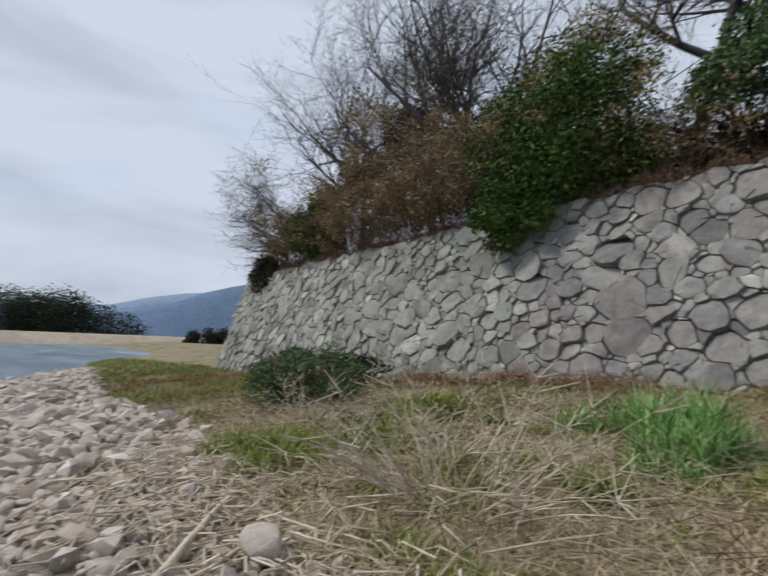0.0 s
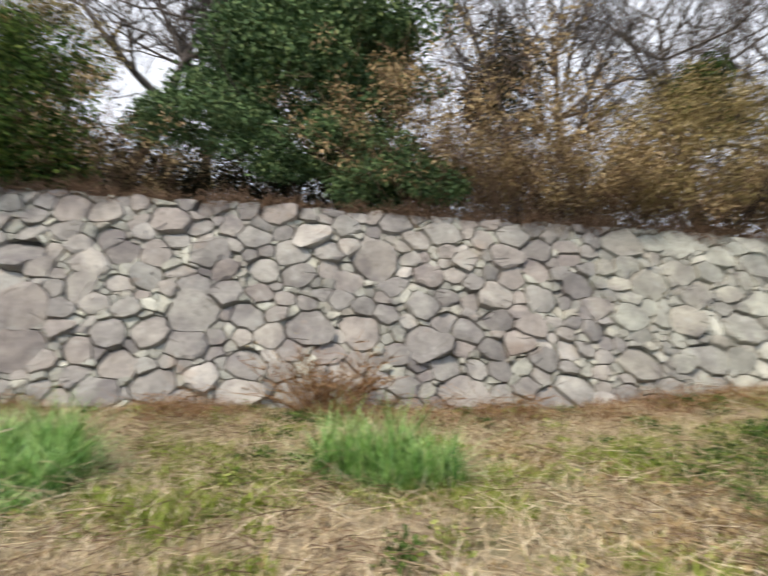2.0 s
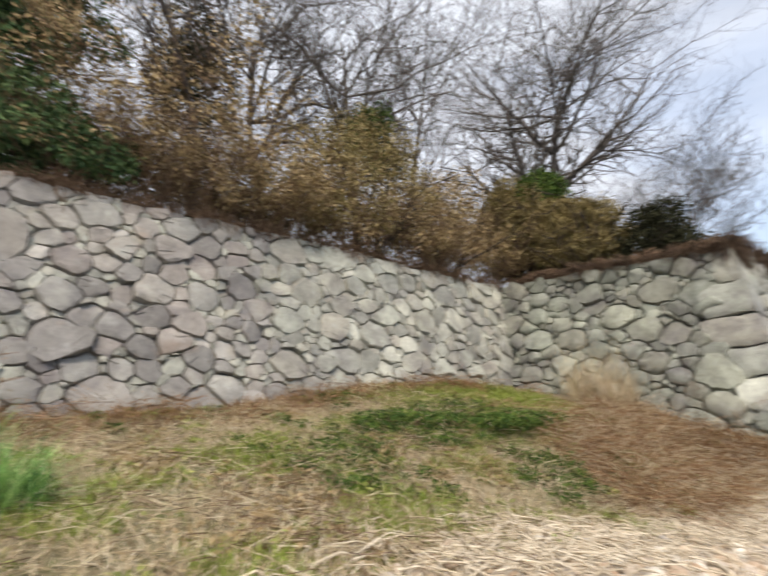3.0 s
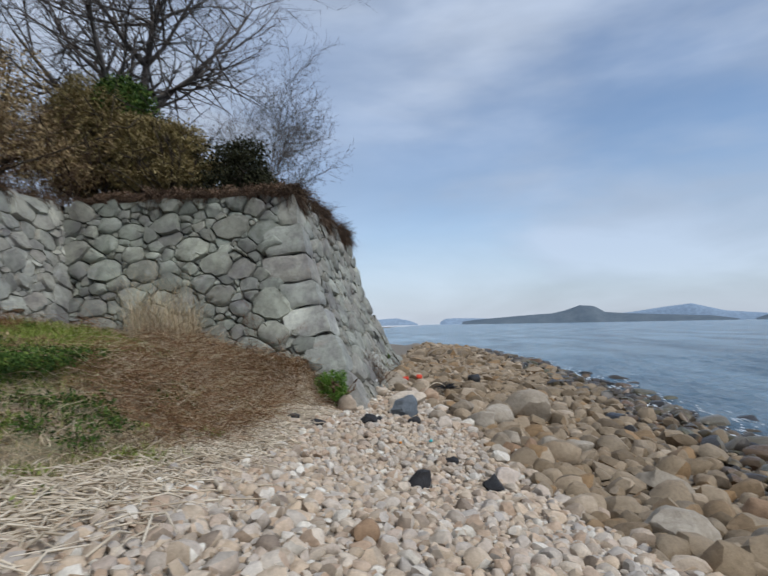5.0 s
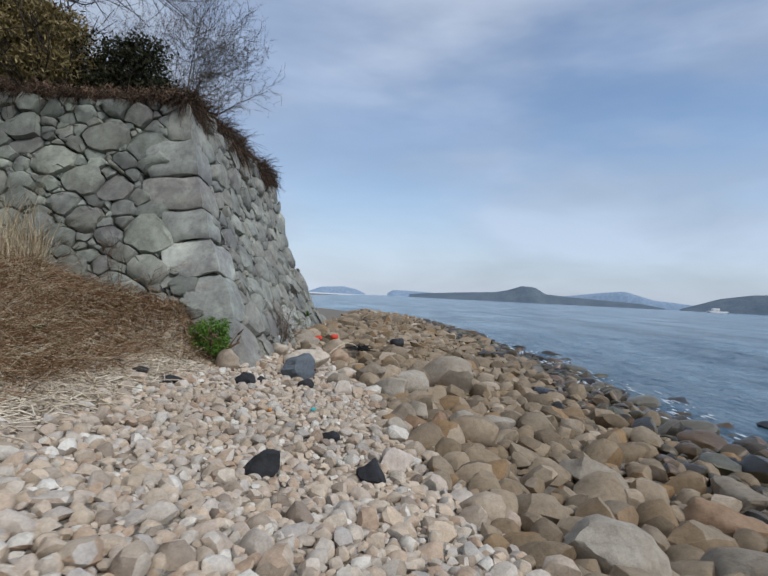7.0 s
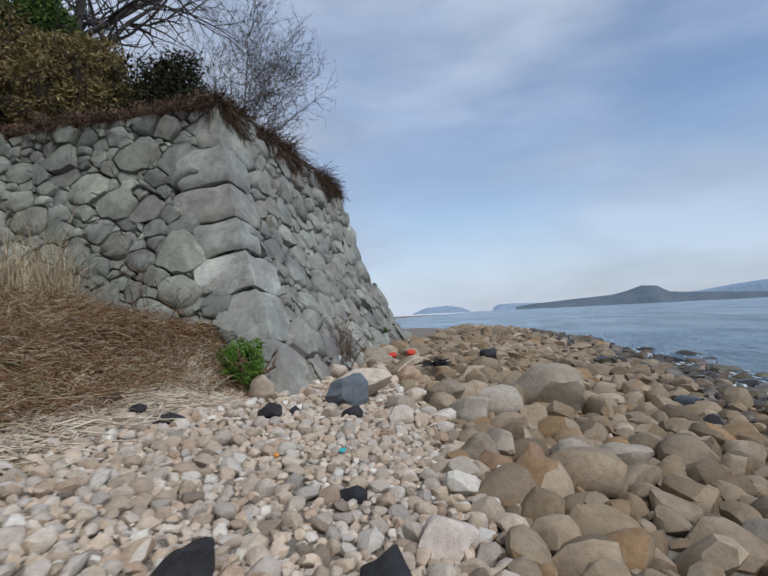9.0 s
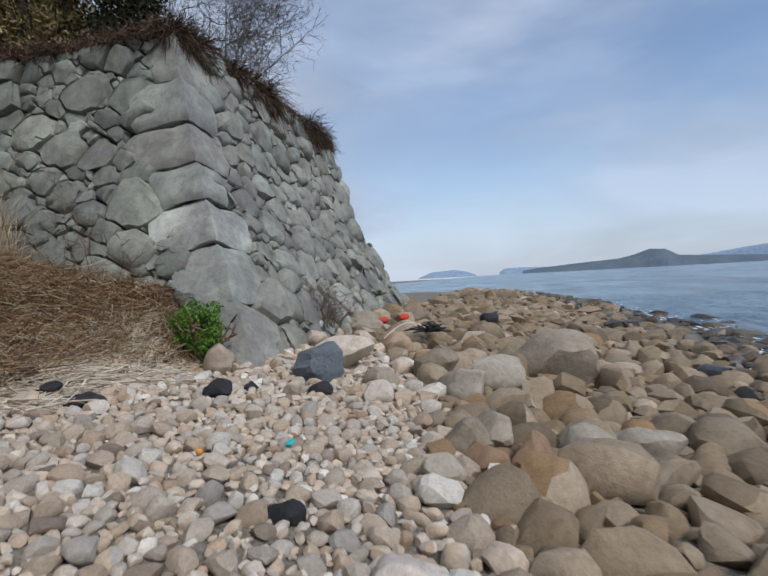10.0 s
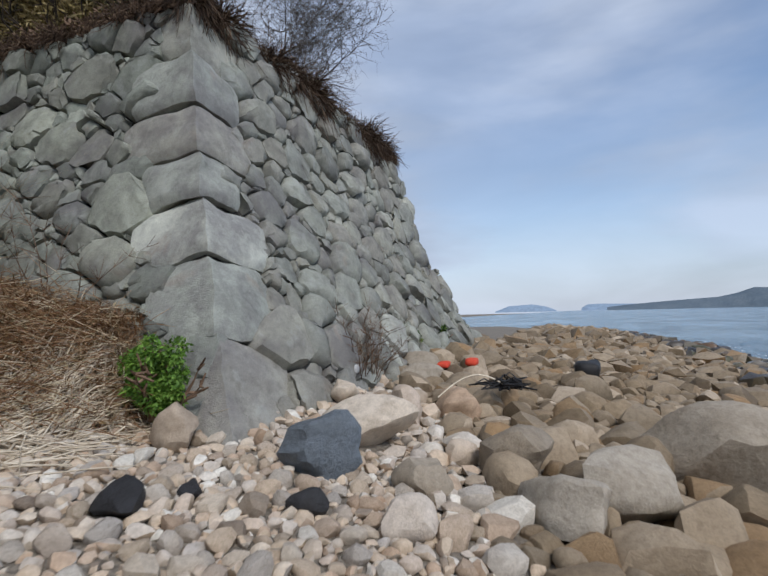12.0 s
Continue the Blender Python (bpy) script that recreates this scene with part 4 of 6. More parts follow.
def stems(centre, reach, tall, n, seed, r=0.012, out=0.5, twigs=4, droop=0.0):
    """Thin stems rising from a footprint, each with side twigs."""
    rnd = random.Random(seed)
    segs, tips = [], []
    for _ in range(n):
        a_, d = rnd.uniform(0, 6.283), math.sqrt(rnd.random())
        p = Vector((centre[0] + reach[0] * d * math.cos(a_), centre[1] + reach[1] * d * math.sin(a_), centre[2]))
        way = Vector((math.cos(a_) * out * d, math.sin(a_) * out * d, 1)) + Vector((rnd.gauss(0, 0.3), rnd.gauss(0, 0.3), 0))
        way.normalize()
        length = tall * rnd.uniform(0.5, 1.1)
        for k in range(5):
            way = (way + Vector((rnd.gauss(0, 0.16), rnd.gauss(0, 0.16), -droop * k * 0.2))).normalized()
            q = p + way * length / 5
            segs.append((*p, *q, r * (1 - k * 0.17), r * (1 - (k + 1) * 0.17)))
            for _ in range(twigs if k else 0):
                if rnd.random() < 0.6:
                    side = (way + Vector((rnd.gauss(0, 0.8), rnd.gauss(0, 0.8), rnd.gauss(0, 0.5)))).normalized()
                    e_ = q + side * length * rnd.uniform(0.1, 0.28)
                    segs.append((*q, *e_, r * 0.5, r * 0.25))
                    tips.append(e_)
            p = q
        tips.append(p)
    return segs, tips


def blades(name, spots, seed, tall, width, lean=0.35, flat=0.0):
    """Grass: one bent blade a spot, rows of (x, y, z)."""
    rng = np.random.default_rng(seed)
    s = np.asarray(spots, dtype=float)
    n = len(s)
    a_ = rng.uniform(0, 6.283, n)
    out = np.stack([np.cos(a_), np.sin(a_), np.zeros(n)], 1)
    side = np.stack([-np.sin(a_), np.cos(a_), np.zeros(n)], 1)
    h = (tall * rng.uniform(0.45, 1.2, n))[:, None]
    b_ = (lean * rng.uniform(0.3, 1.6, n))[:, None] + flat
    w = width * rng.uniform(0.6, 1.3, n)[:, None]
    rise = np.sqrt(np.maximum(1 - np.minimum(b_, 0.97) ** 2, 0.02))
    mid = s + h * 0.55 * (out * b_ * 0.6 + np.array([0, 0, 1]) * rise)
    tip = s + h * (out * b_ * 1.25 + np.array([0, 0, 1]) * rise * 0.92)
    v = np.stack([s - side * w, s + side * w, mid + side * w * 0.8, mid - side * w * 0.8, tip + side * w * 0.12, tip - side * w * 0.12], 1).reshape(-1, 3)
    i_ = (np.arange(n) * 6)[:, None]
    f = np.concatenate([i_ + np.array([[0, 1, 2, 3]]), i_ + np.array([[3, 2, 4, 5]])], 0)
    return mesh_arrays(name, v, f, False)


def bare_tree(base, tall, seed, label, bark=BARK, **how):
    rnd = random.Random(seed)
    t = thing("bare_tree", label, "tree", base, "bare trees above the wall")
    thick, limbs, fine = grow((base[0], base[1], base[2] - 0.3), tall, rnd, **how)
    trunk = part("trunk", tubes("trunk", thick, 8), bark, t)
    for segs in limbs:
        limb = part("limb", tubes("limb", segs, 6), bark, trunk)
        limb.matrix_parent_inverse = Matrix.Identity(4)
    if fine:
        part("crown", tubes("crown", fine, 3), bark, t, "fine leafless twigs", "stuff")
    return t


def bush(name, base, centre, radii, seed, label, leaf, count, size, clump_n=26, stem_n=14, bark=BARK_DARK, size_k=0.4, droop=0.3, group="shrubs above the wall", slim=0.24):
    t = thing(name, label, "bush", base, group)
    segs, _ = stems(base, (radii[0] * 0.3, radii[1] * 0.3), (centre[2] - base[2]) + radii[2] * 0.5, stem_n, seed, 0.035, 0.7, 3)
    part("stem", tubes("stem", segs, 4), bark, t, kind="stuff")
    part("crown", leaf_cloud("crown", clumped(centre, radii, clump_n, seed, size=size_k), count, size, seed, droop, slim=slim), leaf, t)
    return t


def brush(base, reach, tall, seed, label, leaf, n=70, leaves=2500, size=0.07, r=0.011, twig=TWIG_BROWN, out=0.6, group="dry brush above the wall"):
    """A dry thicket: many thin stems with sparse withered leaves."""
    t = thing("dry_bush", label, "bush", base, group)
    segs, tips = stems(base, reach, tall, n, seed, r, out, 5, 0.1)
    part("stem", tubes("stem", segs, 3), twig, t, kind="stuff")
    if leaves:
        rnd = random.Random(seed)
        cl = [(*rnd.choice(tips), 0.4, 0.35, 0.35) for _ in range(170)]
        part("foliage", leaf_cloud("foliage", cl, leaves, size, seed, 0.5, 0.1), leaf, t, "sparse withered leaves", "stuff")
    return t


# ---- far woods ----
far_wood("far_trees", "dark pine wood on the far headland", 169.5, 206, 188, 19.0, 130, 60000, 0.9, 1, FAR_WOOD)
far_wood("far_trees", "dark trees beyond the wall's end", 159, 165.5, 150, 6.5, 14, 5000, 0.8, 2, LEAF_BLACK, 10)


# ---- plants above the walls ----
Z = TOP + 0.3
bush("evergreen_bush", (-8.9, 12.0, Z), (-9.0, 11.9, 7.4), (3.7, 1.9, 2.9), 11, "dense dark green evergreen bush hanging over the wall top", LEAF_DARK, 46000, 0.13, 52)
part("hanging_spray", leaf_cloud("hanging_spray", clumped((-8.9, 10.7, 5.2), (1.6, 0.6, 0.9), 12, 12), 6000, 0.12, 12, 0.8), LEAF_DARK, bpy.data.objects["evergreen_bush"])
bush("evergreen_tree", (-0.6, 13.2, Z), (-0.4, 13.0, 9.9), (4.2, 2.1, 3.4), 13, "broad dark blue-green evergreen with drooping sprays", LEAF_PINE, 60000, 0.15, 50, 14, size_k=0.29)
part("low_sprays", leaf_cloud("low_sprays", clumped((-3.4, 12.2, 7.8), (2.0, 0.9, 1.2), 14, 14) + clumped((-0.6, 12.2, 7.2), (1.6, 0.8, 1.1), 12, 115) + clumped((1.6, 11.9, 6.6), (1.7, 0.8, 1.2), 14, 15), 22000, 0.12, 14, 0.9), LEAF_PINE, bpy.data.objects["evergreen_tree"])
bush("evergreen_bush", (-22.5, 12.4, Z), (-22.6, 12.2, 7.5), (1.9, 1.4, 2.1), 16, "dark green evergreen bush among bare brush", LEAF_DARK, 14000, 0.15, 22)
bush("evergreen_bush", (-27.8, 12.0, Z), (-27.9, 11.8, 5.6), (1.9, 1.2, 1.5), 17, "blackish evergreen shrub at the wall's far end", LEAF_BLACK, 9000, 0.16, 18)
bush("leafy_bush", (-27.0, 13.0, Z), (-27.0, 12.9, 8.2), (2.0, 1.4, 1.7), 18, "olive-brown withered bush over a dark shrub", LEAF_OLIVE, 6000, 0.12, 18)
bush("ivy_clump", (-20.3, 16.0, Z), (-20.2, 16.0, 12.8), (1.8, 1.5, 2.3), 19, "dark ivy smothering a bare tree", LEAF_BLACK, 11000, 0.16, 20, 5)
bush("ivy_clump", (-23.5, 15.0, Z), (-23.4, 15.0, 10.8), (1.9, 1.5, 1.8), 20, "dark ivy smothering a bare tree", LEAF_BLACK, 9000, 0.16, 18, 5)
bush("leafy_bush", (-8.2, 13.8, Z), (-8.2, 13.6, 10.3), (2.1, 1.5, 1.8), 21, "tall olive-brown bush behind the evergreen", LEAF_OLIVE, 9000, 0.11, 22, 20)
bush("leafy_bush", (10.6, 12.9, Z), (10.8, 12.8, 8.7), (2.7, 1.4, 2.9), 22, "olive-brown withered bush on the wall top", LEAF_OLIVE, 19000, 0.10, 36, 30)
bush("leafy_bush", (14.3, 12.9, Z), (14.4, 12.6, 8.0), (2.2, 1.2, 2.4), 23, "rusty brown withered bush by the inner corner", LEAF_BROWN, 14000, 0.10, 32, 28)
bush("evergreen_bush", (18.0, 11.6, Z), (18.2, 10.9, 9.2), (1.2, 1.3, 1.7), 24, "dark green evergreen bush behind golden brush", LEAF_DARK, 9000, 0.12, 18)
bush("bamboo_grass", (17.6, 8.9, Z), (17.6, 9.2, 7.3), (1.0, 2.5, 1.9), 25, "golden olive bamboo grass on the return wall", LEAF_OLIVE, 60000, 0.17, 60, 60, size_k=0.32, slim=0.1)
bush("bamboo_grass", (17.8, 11.4, Z), (17.7, 12.0, 8.2), (1.0, 1.9, 2.7), 26, "golden brown bamboo grass on the return wall", LEAF_OLIVE, 44000, 0.16, 50, 50, size_k=0.32, slim=0.1)
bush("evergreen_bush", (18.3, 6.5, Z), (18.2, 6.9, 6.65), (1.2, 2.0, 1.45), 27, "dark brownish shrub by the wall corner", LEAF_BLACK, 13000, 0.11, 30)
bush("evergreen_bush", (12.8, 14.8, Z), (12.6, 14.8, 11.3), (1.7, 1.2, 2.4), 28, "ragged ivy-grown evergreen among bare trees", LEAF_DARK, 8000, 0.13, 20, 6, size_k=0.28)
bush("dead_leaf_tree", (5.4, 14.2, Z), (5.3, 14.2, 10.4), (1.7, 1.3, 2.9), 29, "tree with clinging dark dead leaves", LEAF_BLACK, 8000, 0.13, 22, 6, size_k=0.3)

for k, (x, y, rx, tall, leaf) in enumerate((
        (-25.0, 12.2, 1.6, 3.4, LEAF_BROWN), (-19.6, 12.3, 1.6, 3.8, LEAF_BROWN), (-16.8, 12.2, 1.9, 4.6, LEAF_BROWN), (-14.2, 12.1, 1.9, 4.6, LEAF_BROWN), (-11.9, 12.4, 1.4, 4.0, LEAF_BROWN),
        (-5.8, 13.0, 1.6, 2.6, LEAF_BROWN), (2.9, 12.4, 1.6, 4.0, LEAF_BROWN), (4.8, 12.3, 1.5, 4.2, LEAF_BROWN), (6.9, 12.3, 1.5, 2.6, LEAF_BROWN), (8.9, 12.2, 1.4, 3.0, LEAF_OLIVE),
        (12.6, 12.1, 1.5, 2.6, LEAF_BROWN), (16.2, 12.4, 1.2, 2.8, LEAF_BROWN))):
    brush((x, y, Z - 0.2), (rx, 0.8), tall, 60 + k, "tangled brown dry brush along the wall top", leaf, 120, 15000 if abs(x + 15) < 4 else 8500, 0.10)

# dark fill behind the evergreen's gap; its shade is in the leaf colour
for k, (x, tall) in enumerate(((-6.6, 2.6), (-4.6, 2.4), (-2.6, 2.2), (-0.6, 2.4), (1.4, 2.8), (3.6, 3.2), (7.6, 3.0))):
    brush((x, 14.4, Z), (1.5, 0.6), tall, 160 + k, "dark brush under the evergreens with painted shade", LEAF_BLACK, 60, 6000, 0.12)

for base, tall, seed, how in (
        ((-13.2, 16.0, Z), 17.0, 81, dict(trunk=0.32, kids=7, spread=0.9, lean=(-0.25, 0))),
        ((-7.0, 15.5, Z), 17.0, 82, dict(trunk=0.27, kids=7, spread=0.85, lean=(0.15, 0))),
        ((-4.4, 16.5, Z), 16.0, 83, dict(trunk=0.25, kids=7, spread=0.8, lean=(0.2, 0))),
        ((-18.2, 16.5, Z), 16.0, 84, dict(trunk=0.27, kids=7, spread=0.85, lean=(-0.1, 0))),
        ((-25.0, 16.0, Z), 15.0, 85, dict(trunk=0.25, kids=7, spread=0.75, lean=(-0.15, 0))),
        ((5.3, 13.6, Z), 13.0, 86, dict(trunk=0.15, kids=4, spread=0.8)),
        ((12.0, 15.0, Z), 15.0, 87, dict(trunk=0.2, kids=6, spread=0.85)),
        ((15.8, 14.6, Z), 15.0, 92, dict(trunk=0.17, kids=6, spread=0.85)),
        ((8.6, 16.2, Z), 14.0, 90, dict(trunk=0.22, kids=6, spread=0.85)),
        ((19.6, 12.4, Z), 17.0, 188, dict(trunk=0.26, kids=9, spread=0.9, lean=(0.0, -0.05), first=0.12, pull=(0.0, -0.08, 0.0)))):
    bare_tree(base, tall, seed, "tall leafless grey tree with fine twigs", **how)
bare_tree((-28.5, 13.0, Z), 8.0, 89, "low leafless tree leaning out over the wall end", trunk=0.12, kids=7, spread=1.1, lean=(-0.3, -0.1), first=0.0, rise=0.1)
bare_tree((23.9, 7.5, Z), 7.4, 91, "small leafless tree at the sea wall's far end", trunk=0.08, kids=7, spread=0.8, lean=(0.0, -0.1), first=0.1, rise=0.3, levels=4)


def fringe(name, label, line, seed, n, tall, hang, mat):
    """Dead grass and vines along a wall top: some stand, some hang down over the stones."""
    rng = np.random.default_rng(seed)
    f = rng.random(n)
    p = np.array(line[0]) * (1 - f)[:, None] + np.array(line[1]) * f[:, None]
    out = np.array(line[2], dtype=float)
    depth = rng.uniform(-0.45, 0.12, n)
    p = p + out * depth[:, None] + np.stack([np.zeros(n), np.zeros(n), rng.uniform(-0.12, 0.12, n)], 1)
    way = rng.normal(size=(n, 3)) * 0.55 + out * 0.5 + np.array([0, 0, 0.5])
    down = rng.random(n) < hang
    way[down] = rng.normal(size=(down.sum(), 3)) * 0.35 + out * 0.35 + np.array([0, 0, -0.8])
    way /= np.linalg.norm(way, axis=1)[:, None]
    along = f * np.linalg.norm(np.array(line[1]) - np.array(line[0]))
    ragged = 0.6 + 0.35 * np.sin(along * 1.7 + seed) + 0.3 * np.sin(along * 4.3 + 2 * seed) + 0.25 * np.sin(along * 9.1)
    ln = tall * rng.uniform(0.3, 1.2, n)[:, None] * np.clip(ragged, 0.18, 1.6)[:, None]
    m = p + way * ln * 0.5
    e_ = m + (way + np.array([0, 0, -0.5]) + rng.normal(size=(n, 3)) * 0.3) * ln * 0.4
    segs = np.concatenate([np.concatenate([p, m, np.full((n, 1), 0.009), np.full((n, 1), 0.007)], 1), np.concatenate([m, e_, np.full((n, 1), 0.007), np.full((n, 1), 0.003)], 1)], 0)
    ob = part(name, tubes(name, segs, 3), mat, None, label, "stuff")
    ob["category"] = "dead grass"


fringe("wall_top_grass", "dark rusty dead grass fringing the return wall", ((16.08, 4.0, TOP + 0.12), (16.08, 11.0, TOP + 0.12), (-1, 0, 0)), 1, 6000, 0.38, 0.3, TWIG_DARK)
fringe("wall_top_grass", "dark rusty dead grass and vines over the sea wall", ((16.1, 4.05, TOP + 0.15), (25.0, 4.05, TOP + 0.15), (0, -1, 0)), 2, 13000, 0.7, 0.6, TWIG_DARK)
fringe("wall_top_grass", "dry brown undergrowth along the long wall's top", ((-30.5, 11.45, TOP + 0.1), (16.0, 11.45, TOP + 0.1), (0, -1, 0)), 3, 14000, 0.5, 0.25, TWIG_BROWN)


def top_scrub(label, line, n, seed, leaves, high, mat):
    """Uneven low scrub along a wall top."""
    rnd = random.Random(seed)
    cl = []
    for _ in range(n):
        f = rnd.random()
        k = rnd.uniform(0.14, 0.42) * high
        cl.append((line[0][0] + (line[1][0] - line[0][0]) * f + rnd.gauss(0, 0.12), line[0][1] + (line[1][1] - line[0][1]) * f + rnd.gauss(0, 0.12), TOP + 0.1 + rnd.uniform(0, 0.3) * high, k, k, k * 0.8))
    ob = part("wall_top_scrub", leaf_cloud("wall_top_scrub", cl, leaves, 0.075, seed, 0.4, 0.2), mat, None, label, "stuff")
    ob["category"] = "scrub"


top_scrub("dark withered scrub over the sea wall's edge", ((16.3, 4.55), (25.0, 4.55)), 130, 1, 22000, 1.0, TWIG_BROWN)
top_scrub("dark withered scrub over the return wall's edge", ((16.4, 4.6), (16.4, 10.5)), 70, 2, 10000, 0.7, TWIG_BROWN)
# near-black leaves again: this scrub's shade is in its colour
top_scrub("dark scrub over the sea wall's edge with painted shade", ((16.5, 4.9), (25.0, 4.9)), 70, 3, 12000, 1.3, LEAF_BLACK)


# ---- plants on the ground ----
def spots_in(x0, x1, y0, y1, n, seed, keep=None):
    rng = np.random.default_rng(seed)
    x, y = rng.uniform(x0, x1, n), rng.uniform(y0, y1, n)
    ok = (y > grass_edge(x) + rng.normal(0, 0.18, n)) & (y < 9.8 + 0.3 * height(x, y)) & (x < 14.55 + 0.28 * height(x, y))
    if keep is not None:
        ok &= rng.random(n) < keep(x, y)
    x, y = x[ok], y[ok]
    return np.stack([x, y, height(x, y) - 0.01], 1)


def patchy(x, y, step, cut, soft=0.3):
    return smooth01((waves2(x, y, step, 1.0) - cut) / soft)


def lawn(label, name, spots, seed, tall, width, mat, lean=0.4, flat=0.0):
    ob = part(name, blades(name, spots, seed, tall, width, lean, flat), mat, None, label, "stuff")
    ob["category"] = "grass"


rust_zone = lambda x, y: smooth01((x - 8.0) / 2.5) * smooth01((6.6 - y + 1.2 * smooth01((x - 12.3) / 1.2)) / 1.8) * 0.9
green_zone = lambda x, y: np.clip(smooth01((x - 7.0) / 2.5) * smooth01((y - 4.5 + 0.5 * waves2(x, y, 0.5, 1.0)) / 1.2) * smooth01((9.6 - y) / 1.0) * smooth01((13.6 - x) / 1.5), 0, 1)
lawn("dry straw-coloured grass lying over the bank", "dry_grass", spots_in(-14, 10.5, 1.2, 10.4, 95000, 31, lambda x, y: (0.35 + 0.65 * patchy(x, y, 0.55, -0.2)) * (1 - 0.75 * green_zone(x, y))), 31, 0.2, 0.005, GRASS_DRY, 0.8)
lawn("flattened bleached straw on soil", "flat_straw", spots_in(-8, 9.5, 1.1, 6.0, 46000, 32, lambda x, y: 0.15 + 0.85 * smooth01((4.2 - y + 0.8 * waves2(x, y, 0.7, 1.0)) / 1.5)), 32, 0.28, 0.0055, GRASS_DRY, 0.3, 0.8)
lawn("low olive-green grass in patches", "low_grass", spots_in(-24, 14, 1.4, 10.3, 120000, 33, lambda x, y: np.clip(0.07 + 0.55 * patchy(x, y, 0.9, 0.05) + 0.8 * green_zone(x, y), 0, 1) * (1 - 0.8 * rust_zone(x, y) * (1 - green_zone(x, y)))), 33, 0.16, 0.006, GRASS_LOW, 0.65)
lawn("rusty brown dead grass covering the bank by the corner", "dead_grass", spots_in(7.5, 14.9, 2.2, 8.0, 90000, 34, rust_zone), 34, 0.24, 0.0042, GRASS_RUST, 0.95)
lawn("pale dead stalks over the bank by the corner", "dead_grass", spots_in(8.5, 14.9, 2.2, 7.0, 14000, 35, rust_zone), 35, 0.34, 0.0035, GRASS_DRY, 0.6, 0.5)
lawn("rusty dead grass at the foot of the long wall", "dead_grass", spots_in(-12, 13, 8.6, 10.4, 30000, 36, lambda x, y: (0.15 + 0.85 * patchy(x, y, 0.45, 0.0)) * smooth01((y - 8.3 + 0.5 * waves2(x, y, 0.6, 1.0)) / 1.2)), 36, 0.30, 0.005, GRASS_RUST, 0.8)
lawn("coarse dry grass on the far shore beyond the wall", "dry_grass", spots_in(-75, -31, 3.0, 14, 16000, 40), 40, 0.35, 0.02, GRASS_LOW, 0.6)
lawn("yellow-green grass in patches before the wall", "low_grass", spots_in(-7, 9, 1.9, 7.5, 70000, 151, lambda x, y: patchy(x, y, 0.42, 0.12, 0.25)), 151, 0.19, 0.006, GRASS_YELLOW, 0.6)
lawn("coarse olive grass along the far shore", "low_grass", spots_in(-34, -13, 2.0, 9.9, 30000, 38, lambda x, y: 0.25 + 0.75 * patchy(x, y, 1.6, 0.0)), 38, 0.26, 0.011, GRASS_LOW, 0.6)
lawn("coarse brown grass along the far shore", "dead_grass", spots_in(-34, -13, 2.0, 9.9, 24000, 39, lambda x, y: 0.25 + 0.75 * patchy(x, y, 1.3, 0.0)), 39, 0.24, 0.011, GRASS_RUST, 0.7)
lawn("bright low green grass on the bank", "low_grass", spots_in(6.5, 14.2, 5.2, 9.6, 30000, 37, green_zone), 37, 0.15, 0.005, GRASS_YELLOW, 0.5)


def clutter(name, label, spots, seed, leaves, size, mat, low=0.05, wide=0.16):
    """Low creeping weeds and dead leaves: small flat clumps."""
    rng = np.random.default_rng(seed)
    k = np.stack([rng.uniform(0.5, 1.5, len(spots)) * wide, rng.uniform(0.5, 1.5, len(spots)) * wide, rng.uniform(0.5, 1.6, len(spots)) * low], 1)
    ob = part(name, leaf_cloud(name, np.concatenate([spots, k], 1), leaves, size, seed, 0.0, 0.1), mat, None, label, "stuff")
    ob["category"] = "weeds"


clutter("creeping_weeds", "low green creeping weeds over the bank", spots_in(-16, 13.5, 1.8, 9.8, 700, 131, lambda x, y: 0.1 + 0.9 * patchy(x, y, 0.8, 0.0)), 131, 56000, 0.055, GRASS_LOW, 0.12, 0.22)
clutter("creeping_weeds", "yellow-green moss and clover on the bank", spots_in(-6, 12, 1.8, 8.5, 420, 132, lambda x, y: 0.1 + 0.9 * patchy(x, y, 0.6, 0.25)), 132, 32000, 0.045, GRASS_YELLOW, 0.08, 0.2)
clutter("creeping_weeds", "dark green ivy creeping in the grass", spots_in(-10, 12.5, 3.6, 9.8, 380, 133, lambda x, y: 0.05 + 0.95 * patchy(x, y, 1.1, 0.2)), 133, 40000, 0.055, LEAF_DARK, 0.13, 0.25)
clutter("dead_leaves", "brown dead leaves and litter on the bank", spots_in(-16, 14.2, 1.5, 9.9, 900, 134), 134, 30000, 0.05, LEAF_BROWN, 0.04, 0.25)
clutter("dead_leaves", "rusty bracken litter on the bank by the corner", spots_in(8.5, 14.6, 2.6, 7.6, 420, 135, rust_zone), 135, 16000, 0.04, GRASS_RUST, 0.14, 0.2)
clutter("dead_leaves", "pale withered stems on the bank by the corner", spots_in(9.5, 14.6, 2.4, 6.5, 260, 136, rust_zone), 136, 3000, 0.06, GRASS_DRY, 0.16, 0.2)


clutter("creeping_weeds", "dark green weed thicket before the inner corner", spots_in(4.2, 10.5, 4.3, 7.6, 420, 152, lambda x, y: patchy(x, y, 0.7, -0.2)), 152, 30000, 0.06, LEAF_DARK, 0.12, 0.22)
clutter("dead_leaves", "brown bracken before the inner corner", spots_in(2.5, 10.5, 3.2, 8.5, 420, 153, lambda x, y: patchy(x, y, 0.6, 0.0)), 153, 22000, 0.06, LEAF_BROWN, 0.12, 0.2)


